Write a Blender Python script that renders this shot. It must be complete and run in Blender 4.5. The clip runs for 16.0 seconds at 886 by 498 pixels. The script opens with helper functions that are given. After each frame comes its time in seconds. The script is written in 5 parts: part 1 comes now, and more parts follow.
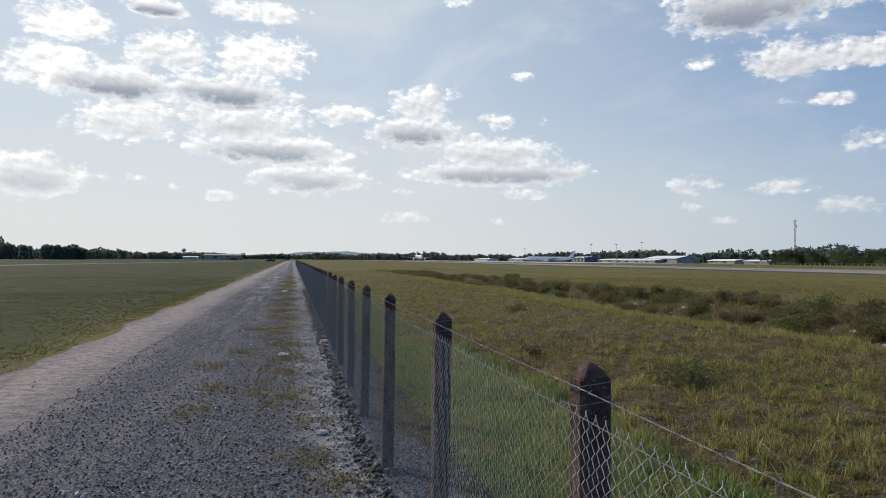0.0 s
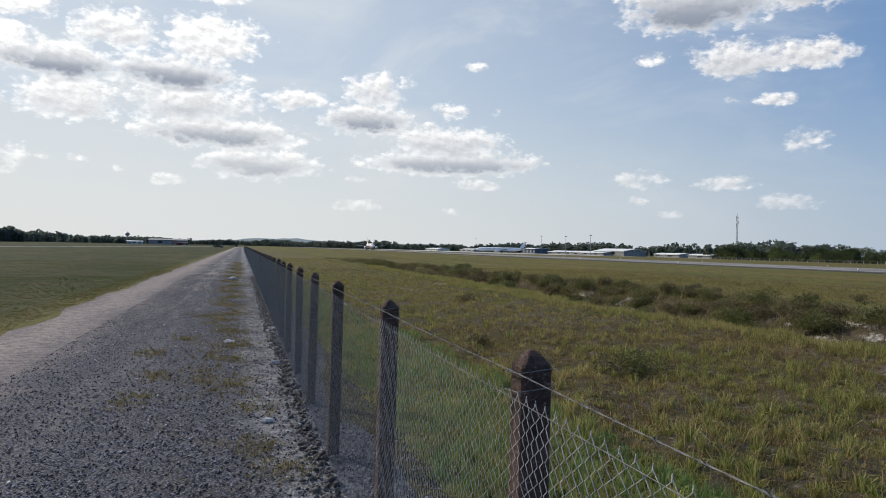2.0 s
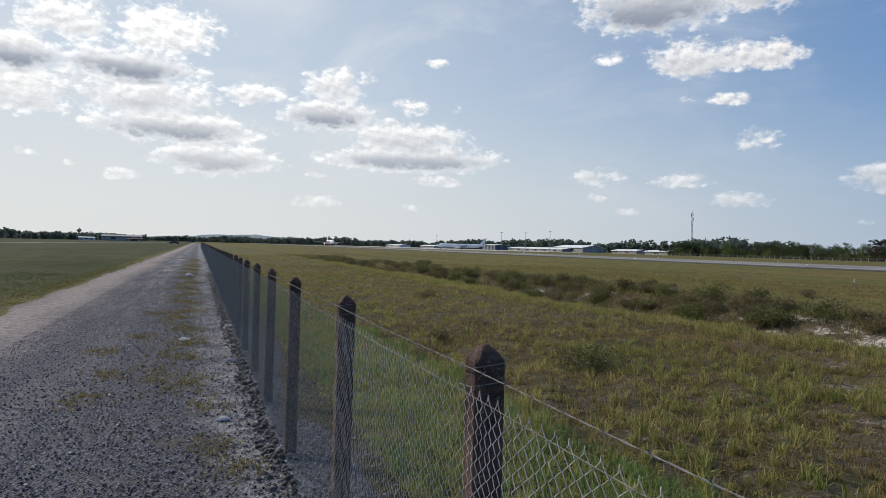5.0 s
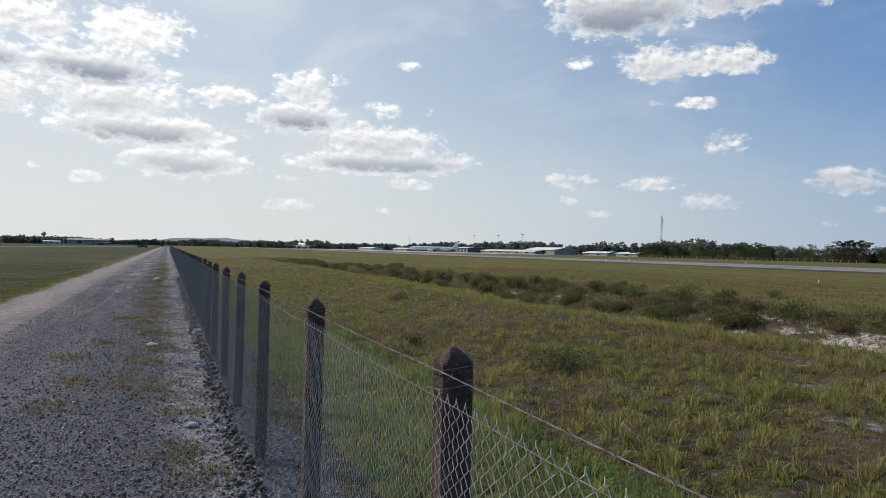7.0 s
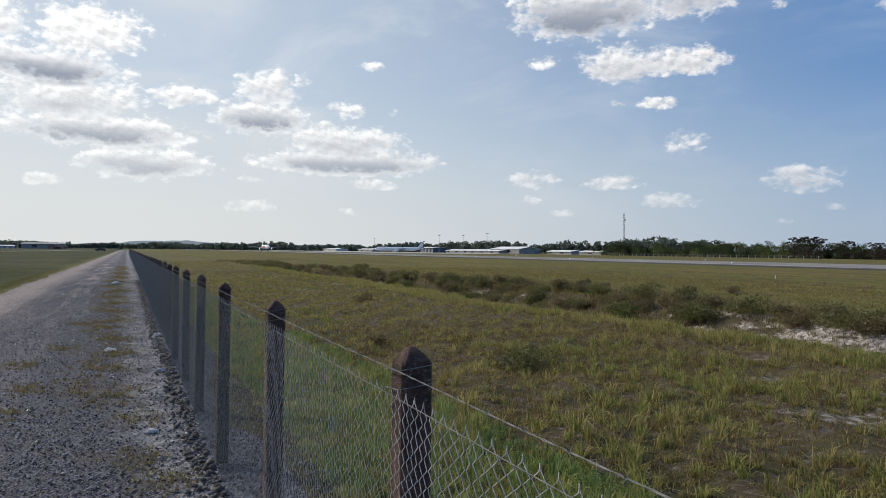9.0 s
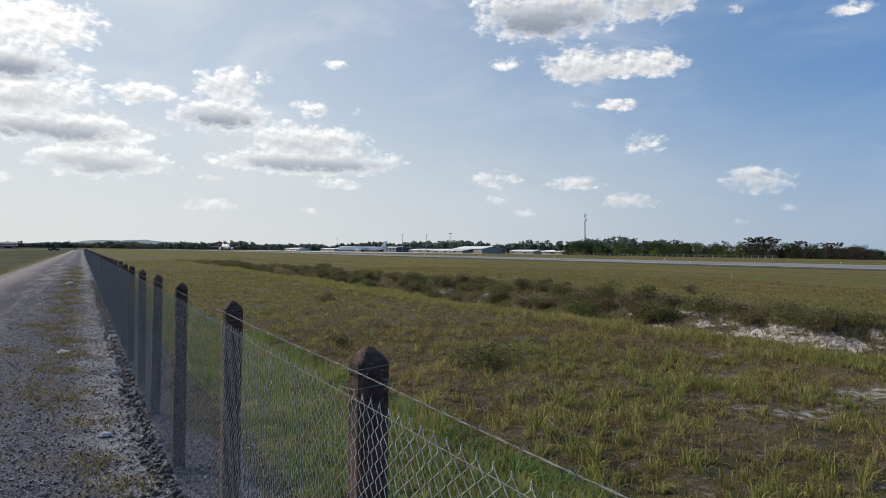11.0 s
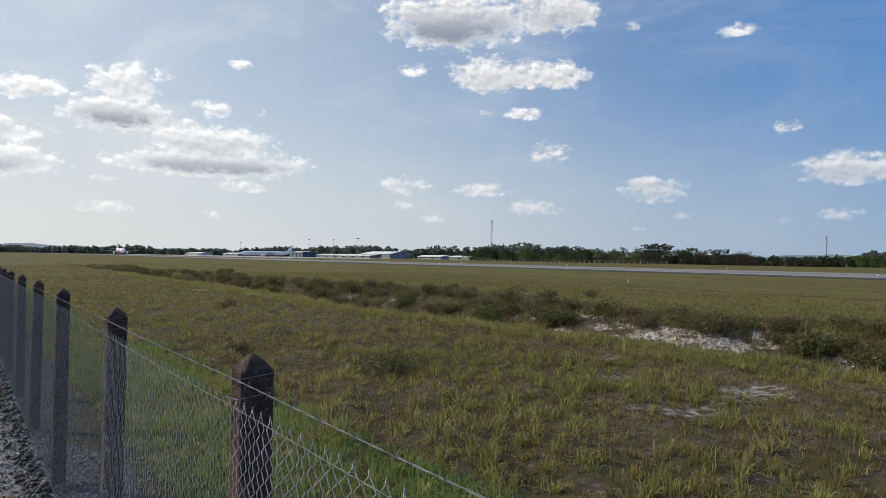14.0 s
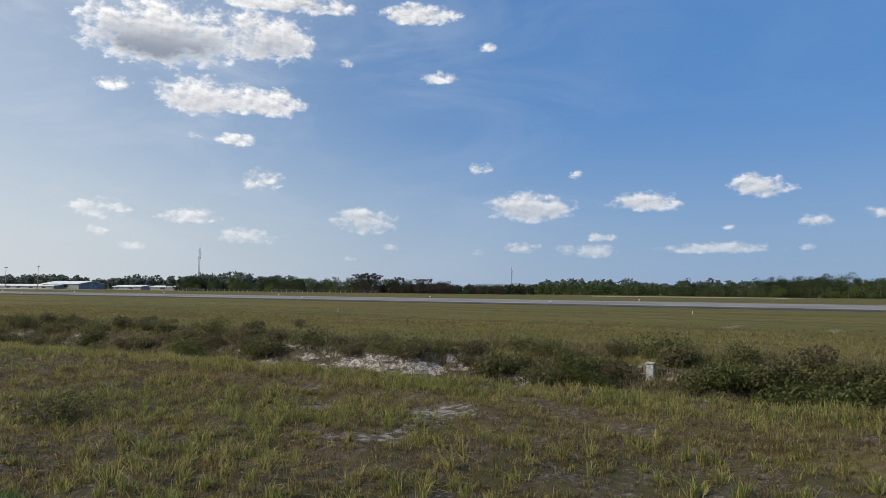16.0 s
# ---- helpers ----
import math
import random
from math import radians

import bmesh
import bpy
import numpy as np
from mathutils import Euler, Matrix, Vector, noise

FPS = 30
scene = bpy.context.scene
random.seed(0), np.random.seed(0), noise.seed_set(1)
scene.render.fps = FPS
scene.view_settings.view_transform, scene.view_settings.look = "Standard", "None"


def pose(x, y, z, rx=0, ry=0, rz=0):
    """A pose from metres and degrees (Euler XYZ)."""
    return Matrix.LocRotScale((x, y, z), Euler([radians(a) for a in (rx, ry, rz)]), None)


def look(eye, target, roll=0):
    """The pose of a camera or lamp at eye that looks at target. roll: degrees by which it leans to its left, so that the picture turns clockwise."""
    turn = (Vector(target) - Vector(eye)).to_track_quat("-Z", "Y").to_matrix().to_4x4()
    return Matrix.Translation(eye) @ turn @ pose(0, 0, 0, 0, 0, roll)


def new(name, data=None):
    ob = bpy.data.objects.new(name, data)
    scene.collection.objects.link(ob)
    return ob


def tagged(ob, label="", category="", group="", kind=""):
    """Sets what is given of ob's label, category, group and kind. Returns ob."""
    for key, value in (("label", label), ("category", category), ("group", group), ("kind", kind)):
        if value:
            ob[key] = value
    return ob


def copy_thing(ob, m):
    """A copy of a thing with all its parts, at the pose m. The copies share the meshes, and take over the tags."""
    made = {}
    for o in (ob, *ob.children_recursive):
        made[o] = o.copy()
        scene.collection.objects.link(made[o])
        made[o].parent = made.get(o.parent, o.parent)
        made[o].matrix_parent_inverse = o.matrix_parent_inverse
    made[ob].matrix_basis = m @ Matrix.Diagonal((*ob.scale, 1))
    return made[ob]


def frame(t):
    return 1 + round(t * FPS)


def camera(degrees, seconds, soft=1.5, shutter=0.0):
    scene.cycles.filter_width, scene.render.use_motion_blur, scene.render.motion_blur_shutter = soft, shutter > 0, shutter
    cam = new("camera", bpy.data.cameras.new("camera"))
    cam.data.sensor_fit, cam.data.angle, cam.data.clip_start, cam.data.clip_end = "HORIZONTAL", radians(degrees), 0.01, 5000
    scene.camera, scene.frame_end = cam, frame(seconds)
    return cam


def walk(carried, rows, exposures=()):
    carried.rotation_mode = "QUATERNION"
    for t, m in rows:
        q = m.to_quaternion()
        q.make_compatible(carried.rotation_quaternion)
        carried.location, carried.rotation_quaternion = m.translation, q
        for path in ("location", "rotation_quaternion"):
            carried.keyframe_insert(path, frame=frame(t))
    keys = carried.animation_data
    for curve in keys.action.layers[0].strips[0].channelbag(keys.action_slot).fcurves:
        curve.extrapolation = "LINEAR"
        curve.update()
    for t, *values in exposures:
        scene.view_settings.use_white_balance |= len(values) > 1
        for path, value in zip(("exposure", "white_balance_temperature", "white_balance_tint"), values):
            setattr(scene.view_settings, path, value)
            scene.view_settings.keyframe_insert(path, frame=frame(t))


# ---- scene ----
cam = camera(64.0, 16.0, soft=0.7)
PATH = [
    (0, (-0.252, -0.105, 1.817), (0.162, 1.852, 1.847), 0.4),
    (0.5, (-0.249, -0.106, 1.814), (0.192, 1.844, 1.831), 1.2),
    (1, (-0.238, -0.103, 1.811), (0.254, 1.835, 1.831), 1.1),
    (1.5, (-0.232, -0.101, 1.81), (0.292, 1.829, 1.821), 1.2),
    (2, (-0.235, -0.111, 1.81), (0.312, 1.813, 1.812), 1.4),
    (2.5, (-0.233, -0.11, 1.809), (0.321, 1.812, 1.804), 1.6),
    (3, (-0.228, -0.108, 1.808), (0.345, 1.808, 1.802), 1.6),
    (3.5, (-0.224, -0.107, 1.807), (0.374, 1.801, 1.808), 1.6),
    (4, (-0.219, -0.109, 1.807), (0.398, 1.794, 1.802), 1.6),
    (6.5, (-0.205, -0.113, 1.804), (0.503, 1.757, 1.806), 1.2),
    (7, (-0.196, -0.103, 1.804), (0.529, 1.761, 1.808), 1.2),
    (7.5, (-0.194, -0.108, 1.805), (0.549, 1.748, 1.811), 1.0),
    (8, (-0.184, -0.103, 1.803), (0.589, 1.742, 1.81), 0.8),
    (10.5, (-0.167, -0.118, 1.802), (0.705, 1.682, 1.804), 0.6),
    (11, (-0.157, -0.113, 1.801), (0.752, 1.669, 1.807), 0.6),
    (11.5, (-0.142, -0.104, 1.799), (0.817, 1.651, 1.819), 0.4),
    (12, (-0.135, -0.115, 1.8), (0.847, 1.627, 1.815), 0.3),
    (12.5, (-0.129, -0.117, 1.802), (0.892, 1.603, 1.824), 0.6),
    (13, (-0.121, -0.115, 1.802), (0.929, 1.587, 1.834), 0.5),
    (13.5, (-0.114, -0.111, 1.801), (0.96, 1.576, 1.832), 0.5),
    (14, (-0.108, -0.14, 1.804), (1.023, 1.509, 1.828), 0.8),
    (14.5, (-0.092, -0.161, 1.807), (1.132, 1.42, 1.845), 0.8),
    (15, (-0.077, -0.215, 1.817), (1.271, 1.262, 1.879), 0.7),
    (15.5, (-0.005, -0.201, 1.805), (1.503, 1.11, 1.886), 0.4),
    (16, (0.093, -0.202, 1.8), (1.773, 0.877, 1.916), 0.5),
]
walk(cam, [(t, look(eye, target, roll)) for t, eye, target, roll in PATH])

# ---- world: hazy blue sky with scattered cumulus, sun high behind them ----
SUN_AZ, SUN_EL = -42.0, 36.0


class Nodes:
    """Short hand for a node tree."""

    def __init__(self, tree):
        self.tree = tree
        tree.nodes.clear()

    def add(self, kind):
        return self.tree.nodes.new(kind)

    def put(self, socket, value):
        if isinstance(value, bpy.types.NodeSocket):
            self.tree.links.new(value, socket)
        elif value is not None:
            socket.default_value = value

    def math(self, op, a, b=None, c=None, clamp=False):
        node = self.add("ShaderNodeMath")
        node.operation, node.use_clamp = op, clamp
        for i, v in enumerate((a, b, c)):
            self.put(node.inputs[i], v)
        return node.outputs[0]

    def mix(self, f, a, b, kind="MIX"):
        node = self.add("ShaderNodeMix")
        node.data_type, node.blend_type = "RGBA", kind
        self.put(node.inputs[0], f)
        self.put(node.inputs[6], a if isinstance(a, bpy.types.NodeSocket) else (*a, 1))
        self.put(node.inputs[7], b if isinstance(b, bpy.types.NodeSocket) else (*b, 1))
        return node.outputs[2]

    def noise(self, vector, scale, detail=6.0, rough=0.55, distort=0.0):
        node = self.add("ShaderNodeTexNoise")
        self.put(node.inputs["Vector"], vector)
        for key, v in (("Scale", scale), ("Detail", detail), ("Roughness", rough), ("Distortion", distort)):
            node.inputs[key].default_value = v
        return node.outputs[0]

    def smooth(self, value, low, high, to_low=0.0, to_high=1.0):
        node = self.add("ShaderNodeMapRange")
        node.interpolation_type = "SMOOTHSTEP"
        self.put(node.inputs[0], value)
        for i, v in enumerate((low, high, to_low, to_high)):
            self.put(node.inputs[i + 1], v)
        return node.outputs[0]

    def xyz(self, vector):
        node = self.add("ShaderNodeSeparateXYZ")
        self.put(node.inputs[0], vector)
        return node.outputs

    def vec(self, x, y, z):
        node = self.add("ShaderNodeCombineXYZ")
        for i, v in enumerate((x, y, z)):
            self.put(node.inputs[i], v)
        return node.outputs[0]


world = bpy.data.worlds.new("sky")
scene.world = world
world.use_nodes = True
W = Nodes(world.node_tree)
sky = W.add("ShaderNodeTexSky")
sky.sky_type, sky.sun_disc = "NISHITA", False
sky.sun_elevation, sky.sun_rotation = radians(SUN_EL), radians(SUN_AZ)
sky.air_density, sky.dust_density, sky.ozone_density = 1.0, 0.35, 2.5
direction = W.add("ShaderNodeTexCoord").outputs["Generated"]
dx, dy, dz = W.xyz(direction)
azimuth = W.math("MULTIPLY", W.math("ARCTAN2", dx, dy), 57.2958)
elevation = W.math("MULTIPLY", W.math("ARCSINE", dz), 57.2958)


def ragged_at(da, de):
    """The clouds' unevenness, read a little aside by so many degrees."""
    az_, el_ = W.math("ADD", azimuth, da), W.math("ADD", elevation, de)
    broad = W.noise(W.vec(az_, W.math("MULTIPLY", el_, 1.5), 3.0), 0.36, 5.0, 0.55, 0.15)
    lumps_ = W.noise(W.vec(az_, W.math("MULTIPLY", el_, 1.6), 11.0), 1.35, 8.0, 0.62, 0.15)
    cells_ = W.add("ShaderNodeTexVoronoi")
    cells_.feature = "SMOOTH_F1"
    W.put(cells_.inputs["Vector"], W.vec(W.math("ADD", az_, W.math("MULTIPLY", lumps_, 1.2)), W.math("MULTIPLY", el_, 1.5), 1.0))
    for key, value in (("Scale", 0.8), ("Detail", 3.0), ("Roughness", 0.55)):
        cells_.inputs[key].default_value = value
    billow = W.math("SUBTRACT", 0.42, cells_.outputs["Distance"])
    rough_ = W.math("ADD", W.math("MULTIPLY", W.math("SUBTRACT", lumps_, 0.5), 1.55), W.math("MULTIPLY", billow, 0.8))
    return W.math("ADD", W.math("MULTIPLY", W.math("SUBTRACT", broad, 0.5), 1.6), rough_), broad


ragged, _ = ragged_at(0.0, 0.0)
ragged_up, _ = ragged_at(-0.22, 0.3)

group = bpy.data.node_groups.new("cloud", "ShaderNodeTree")
for name, out in (("azimuth", "INPUT"), ("elevation", "INPUT"), ("body", "INPUT"), ("shade", "INPUT"), ("a", "INPUT"), ("e", "INPUT"),
                  ("w", "INPUT"), ("h", "INPUT"), ("grey", "INPUT"), ("body", "OUTPUT"), ("shade", "OUTPUT")):
    group.interface.new_socket(name, in_out=out, socket_type="NodeSocketFloat")
G = Nodes(group)
gi, go = G.add("NodeGroupInput"), G.add("NodeGroupOutput")
u = G.math("DIVIDE", G.math("SUBTRACT", gi.outputs[0], gi.outputs[4]), gi.outputs[6])
v = G.math("DIVIDE", G.math("SUBTRACT", gi.outputs[1], gi.outputs[5]), gi.outputs[7])
under = G.math("MULTIPLY", G.math("MINIMUM", v, 0.0), 1.35)
vv = G.math("ADD", G.math("MAXIMUM", v, 0.0), under)
r2 = G.math("ADD", G.math("MULTIPLY", u, u), G.math("MULTIPLY", vv, vv))
here = G.math("SUBTRACT", 1.0, r2)
faint = G.smooth(gi.outputs[6], 1.0, 3.6, 0.55, 0.0)
G.put(go.inputs[0], G.math("MAXIMUM", gi.outputs[2], G.math("SUBTRACT", here, faint)))
low = G.smooth(v, 0.75, -0.35)
G.put(go.inputs[1], G.math("MAXIMUM", gi.outputs[3], G.math("MULTIPLY", G.math("MULTIPLY", low, gi.outputs[8]), G.smooth(here, -0.25, 0.7))))

SKY_STATE = [None, None]


def cloud(a, e, w, h, grey):
    """A cumulus at azimuth a and elevation e, in degrees, with half its width and height."""
    node = W.add("ShaderNodeGroup")
    node.node_tree = group
    for i, value in enumerate((azimuth, elevation, SKY_STATE[0] or -3.0, SKY_STATE[1] or 0.0, a, e, w * 1.08, h * (1.18 if w > 3 else 1.12), min(1.0, grey * 1.5))):
        W.put(node.inputs[i], value)
    SKY_STATE[:] = node.outputs[0], node.outputs[1]


cloud(-16.1, 16.2, 3.2, 1.6, 0.05)
cloud(-10.3, 18.1, 2.6, 0.9, 0.80)
cloud(-2.8, 18.6, 4.0, 0.9, 0.15)
cloud(-17.1, 13.0, 3.1, 2.0, 0.10)
cloud(-9.1, 15.1, 3.2, 1.7, 0.25)
cloud(-2.4, 15.0, 4.1, 2.1, 0.15)
cloud(-12.6, 12.5, 4.5, 1.6, 0.75)
cloud(-5.1, 12.6, 5.0, 1.6, 0.95)
cloud(-12.1, 9.9, 4.0, 1.9, 0.30)
cloud(-3.8, 10.4, 5.5, 1.7, 0.35)
cloud(-1.9, 8.4, 6.4, 1.5, 0.65)
cloud(1.0, 6.2, 4.8, 1.4, 0.60)
cloud(-18.2, 5.6, 3.2, 1.8, 0.50)
cloud(-13.7, 5.8, 0.7, 0.5, 0.00)
cloud(-11.7, 5.9, 1.1, 0.5, 0.00)
cloud(-8.9, 5.4, 0.6, 0.4, 0.00)
cloud(-5.7, 4.7, 1.9, 0.6, 0.20)
cloud(10.5, 12.3, 3.0, 1.7, 0.30)
cloud(9.6, 10.1, 4.0, 1.6, 0.70)
cloud(3.9, 11.3, 2.6, 1.2, 0.25)
cloud(16.3, 10.9, 1.9, 1.0, 0.10)
cloud(19.9, 10.8, 1.0, 0.7, 0.10)
cloud(16.0, 8.6, 4.8, 1.5, 0.35)
cloud(16.6, 6.9, 7.5, 1.3, 0.70)
cloud(18.3, 14.4, 1.5, 0.6, 0.00)
cloud(18.3, 5.2, 2.2, 0.6, 0.20)
cloud(8.7, 3.3, 2.4, 0.6, 0.10)
cloud(16.4, 3.0, 1.0, 0.5, 0.00)
cloud(8.8, 5.4, 1.1, 0.4, 0.00)
cloud(13.1, 20.0, 1.7, 0.7, 0.00)
cloud(35.3, 18.4, 6.1, 2.6, 0.75)
cloud(43.1, 19.0, 3.6, 2.0, 0.40)
cloud(37.8, 14.4, 3.3, 1.7, 0.30)
cloud(43.5, 14.3, 2.8, 1.2, 0.20)
cloud(56.7, 16.9, 1.5, 0.7, 0.05)
cloud(49.2, 17.7, 0.8, 0.5, 0.00)
cloud(60.1, 9.8, 1.4, 0.8, 0.10)
cloud(63.5, 6.5, 2.7, 1.3, 0.30)
cloud(51.0, 5.3, 2.6, 1.3, 0.30)
cloud(42.8, 8.3, 1.9, 1.2, 0.15)
cloud(40.8, 11.4, 1.8, 0.7, 0.05)
cloud(37.5, 11.5, 1.2, 0.4, 0.00)
cloud(32.0, 14.7, 1.7, 0.6, 0.05)
cloud(31.2, 5.7, 2.4, 0.9, 0.20)
cloud(37.5, 5.4, 2.4, 0.7, 0.00)
cloud(31.1, 4.0, 1.0, 0.6, 0.00)
cloud(33.8, 3.1, 1.5, 0.5, 0.05)
cloud(41.8, 4.0, 2.4, 0.8, 0.10)
cloud(53.1, 3.4, 1.1, 0.4, 0.00)
cloud(49.7, 2.4, 1.1, 0.4, 0.00)
cloud(60.2, 3.0, 0.8, 0.4, 0.00)
cloud(44.6, 21.7, 5.8, 0.7, 0.20)
cloud(31.9, 14.9, 1.4, 0.6, 0.00)
cloud(60.3, 9.7, 1.4, 0.8, 0.10)
cloud(67.9, 9.1, 1.2, 0.7, 0.00)
cloud(64.2, 6.5, 3.5, 1.2, 0.30)
cloud(73.0, 6.9, 3.0, 0.9, 0.20)
cloud(81.7, 7.8, 2.5, 1.1, 0.25)
cloud(55.4, 21.5, 3.2, 0.9, 0.15)
cloud(57.0, 16.8, 1.7, 0.7, 0.05)
cloud(49.4, 17.7, 0.8, 0.6, 0.00)
cloud(60.7, 19.1, 1.0, 0.6, 0.00)
cloud(51.0, 5.6, 2.5, 1.0, 0.20)
cloud(63.6, 3.4, 1.8, 0.6, 0.05)
cloud(68.9, 3.1, 2.8, 0.7, 0.10)
cloud(69.9, 4.2, 1.6, 0.5, 0.00)
cloud(85.0, 5.1, 1.8, 0.7, 0.15)
cloud(89.1, 5.6, 1.4, 0.7, 0.15)
cloud(78.4, 3.3, 4.1, 0.5, 0.00)
cloud(84.6, 3.3, 0.8, 0.4, 0.00)
cloud(79.2, 4.9, 0.8, 0.4, 0.00)
cloud(40.8, 14.4, 2.6, 1.4, 0.25)
cover = W.math("ADD", W.math("MAXIMUM", SKY_STATE[0], -1.4), ragged)
alpha = W.math("MULTIPLY", W.smooth(cover, -0.38, 0.52), W.smooth(elevation, 0.5, 9.0, 0.5, 1.0))
sunward = W.math("MULTIPLY", W.math("ADD", W.math("COSINE", W.math("RADIANS", W.math("SUBTRACT", azimuth, SUN_AZ))), 1.0), 0.5)
veil = W.noise(W.vec(W.math("MULTIPLY", azimuth, 0.35), elevation, 7.0), 0.16, 7.0, 0.6, 0.6)
thin = W.math("ADD", W.math("MULTIPLY", W.smooth(veil, 0.42, 0.75), W.smooth(sunward, 0.2, 0.7, 0.03, 0.4)), W.smooth(sunward, 0.35, 0.97, 0.0, 0.75), clamp=True)
haze = W.math("MULTIPLY", W.smooth(elevation, 15.0, -1.0), W.smooth(sunward, 0.15, 0.85, 0.72, 0.92))
grey = W.math("MULTIPLY", SKY_STATE[1], W.smooth(W.math("ADD", SKY_STATE[0], W.math("MULTIPLY", ragged, 0.55)), 0.0, 0.75), clamp=True)
lit = W.mix(W.smooth(sunward, 0.35, 1.0), (8.6, 8.6, 8.7), (11.5, 11.5, 11.4))
relief = W.smooth(W.math("SUBTRACT", ragged, ragged_up), -0.6, 0.6, 0.76, 1.12)
white = W.mix(1.0, lit, W.vec(relief, relief, relief), "MULTIPLY")
cloudy = W.mix(grey, white, (2.9, 3.3, 4.1))
blue = W.mix(W.smooth(sunward, 0.85, 0.2, 0.1, 0.75), sky.outputs[0], (0.85, 2.5, 5.9))
pale = W.mix(W.smooth(sunward, 0.2, 0.95), (2.95, 4.1, 5.65), (7.3, 7.45, 7.4))
hazed = W.mix(haze, W.mix(thin, blue, (6.5, 7.1, 7.7)), pale)
final = W.mix(alpha, hazed, W.mix(W.math("MULTIPLY", haze, 0.45), cloudy, pale))
back = W.add("ShaderNodeBackground")
W.put(back.inputs[0], final)
back.inputs[1].default_value = 0.101
W.put(W.add("ShaderNodeOutputWorld").inputs[0], back.outputs[0])

sun = new("sun", bpy.data.lights.new("sun", "SUN"))
sun.data.energy, sun.data.angle, sun.data.color = 3.5, radians(1.0), (1.0, 0.93, 0.82)
sa, se = radians(SUN_AZ), radians(SUN_EL)
SUNWARD = Vector((math.sin(sa) * math.cos(se), math.cos(sa) * math.cos(se), math.sin(se)))
sun.matrix_world = look(SUNWARD * 50, (0, 0, 0))


# ---- materials ----
def material(name, paint):
    """A node material; paint(nodes, position) gives colour, roughness, height and, where wanted, metal and bump strength."""
    m = bpy.data.materials.new(name)
    m.use_nodes = True
    n = Nodes(m.node_tree)
    where = n.add("ShaderNodeNewGeometry").outputs["Position"]
    colour, rough, height, *rest = paint(n, where)
    shader = n.add("ShaderNodeBsdfPrincipled")
    n.put(shader.inputs["Base Color"], colour if isinstance(colour, bpy.types.NodeSocket) else (*colour, 1))
    n.put(shader.inputs["Roughness"], rough)
    shader.inputs["Metallic"].default_value = rest[0] if rest else 0.0
    shader.inputs["Specular IOR Level"].default_value = rest[2] if len(rest) > 2 else 0.3
    if height is not None:
        bump = n.add("ShaderNodeBump")
        bump.inputs["Strength"].default_value = rest[1] if len(rest) > 1 else 0.4
        bump.inputs["Distance"].default_value = 0.02
        n.put(bump.inputs["Height"], height)
        n.put(shader.inputs["Normal"], bump.outputs[0])
    surface = shader.outputs[0]
    if len(rest) > 3:
        glow, both = n.add("ShaderNodeBsdfTranslucent"), n.add("ShaderNodeMixShader")
        n.put(glow.inputs[0], colour)
        n.put(both.inputs[0], rest[3])
        n.put(both.inputs[1], surface), n.put(both.inputs[2], glow.outputs[0])
        surface = both.outputs[0]
    n.put(n.add("ShaderNodeOutputMaterial").inputs[0], surface)
    return m


def plain(name, a, b, scale=3.0, rough=0.7, metal=0.0, bump=0.2, spec=0.3):
    """Two tones mingled at two scales."""
    def paint(n, p):
        obj = n.add("ShaderNodeTexCoord").outputs["Object"]
        coarse, fine = n.noise(obj, scale, 5), n.noise(obj, scale * 9, 4)
        mixed = n.math("ADD", n.math("MULTIPLY", coarse, 0.65), n.math("MULTIPLY", fine, 0.35))
        return n.mix(n.smooth(mixed, 0.36, 0.64), a, b), n.smooth(fine, 0.2, 0.8, rough - 0.08, min(1.0, rough + 0.08)), fine, metal, bump, spec
    return material(name, paint)


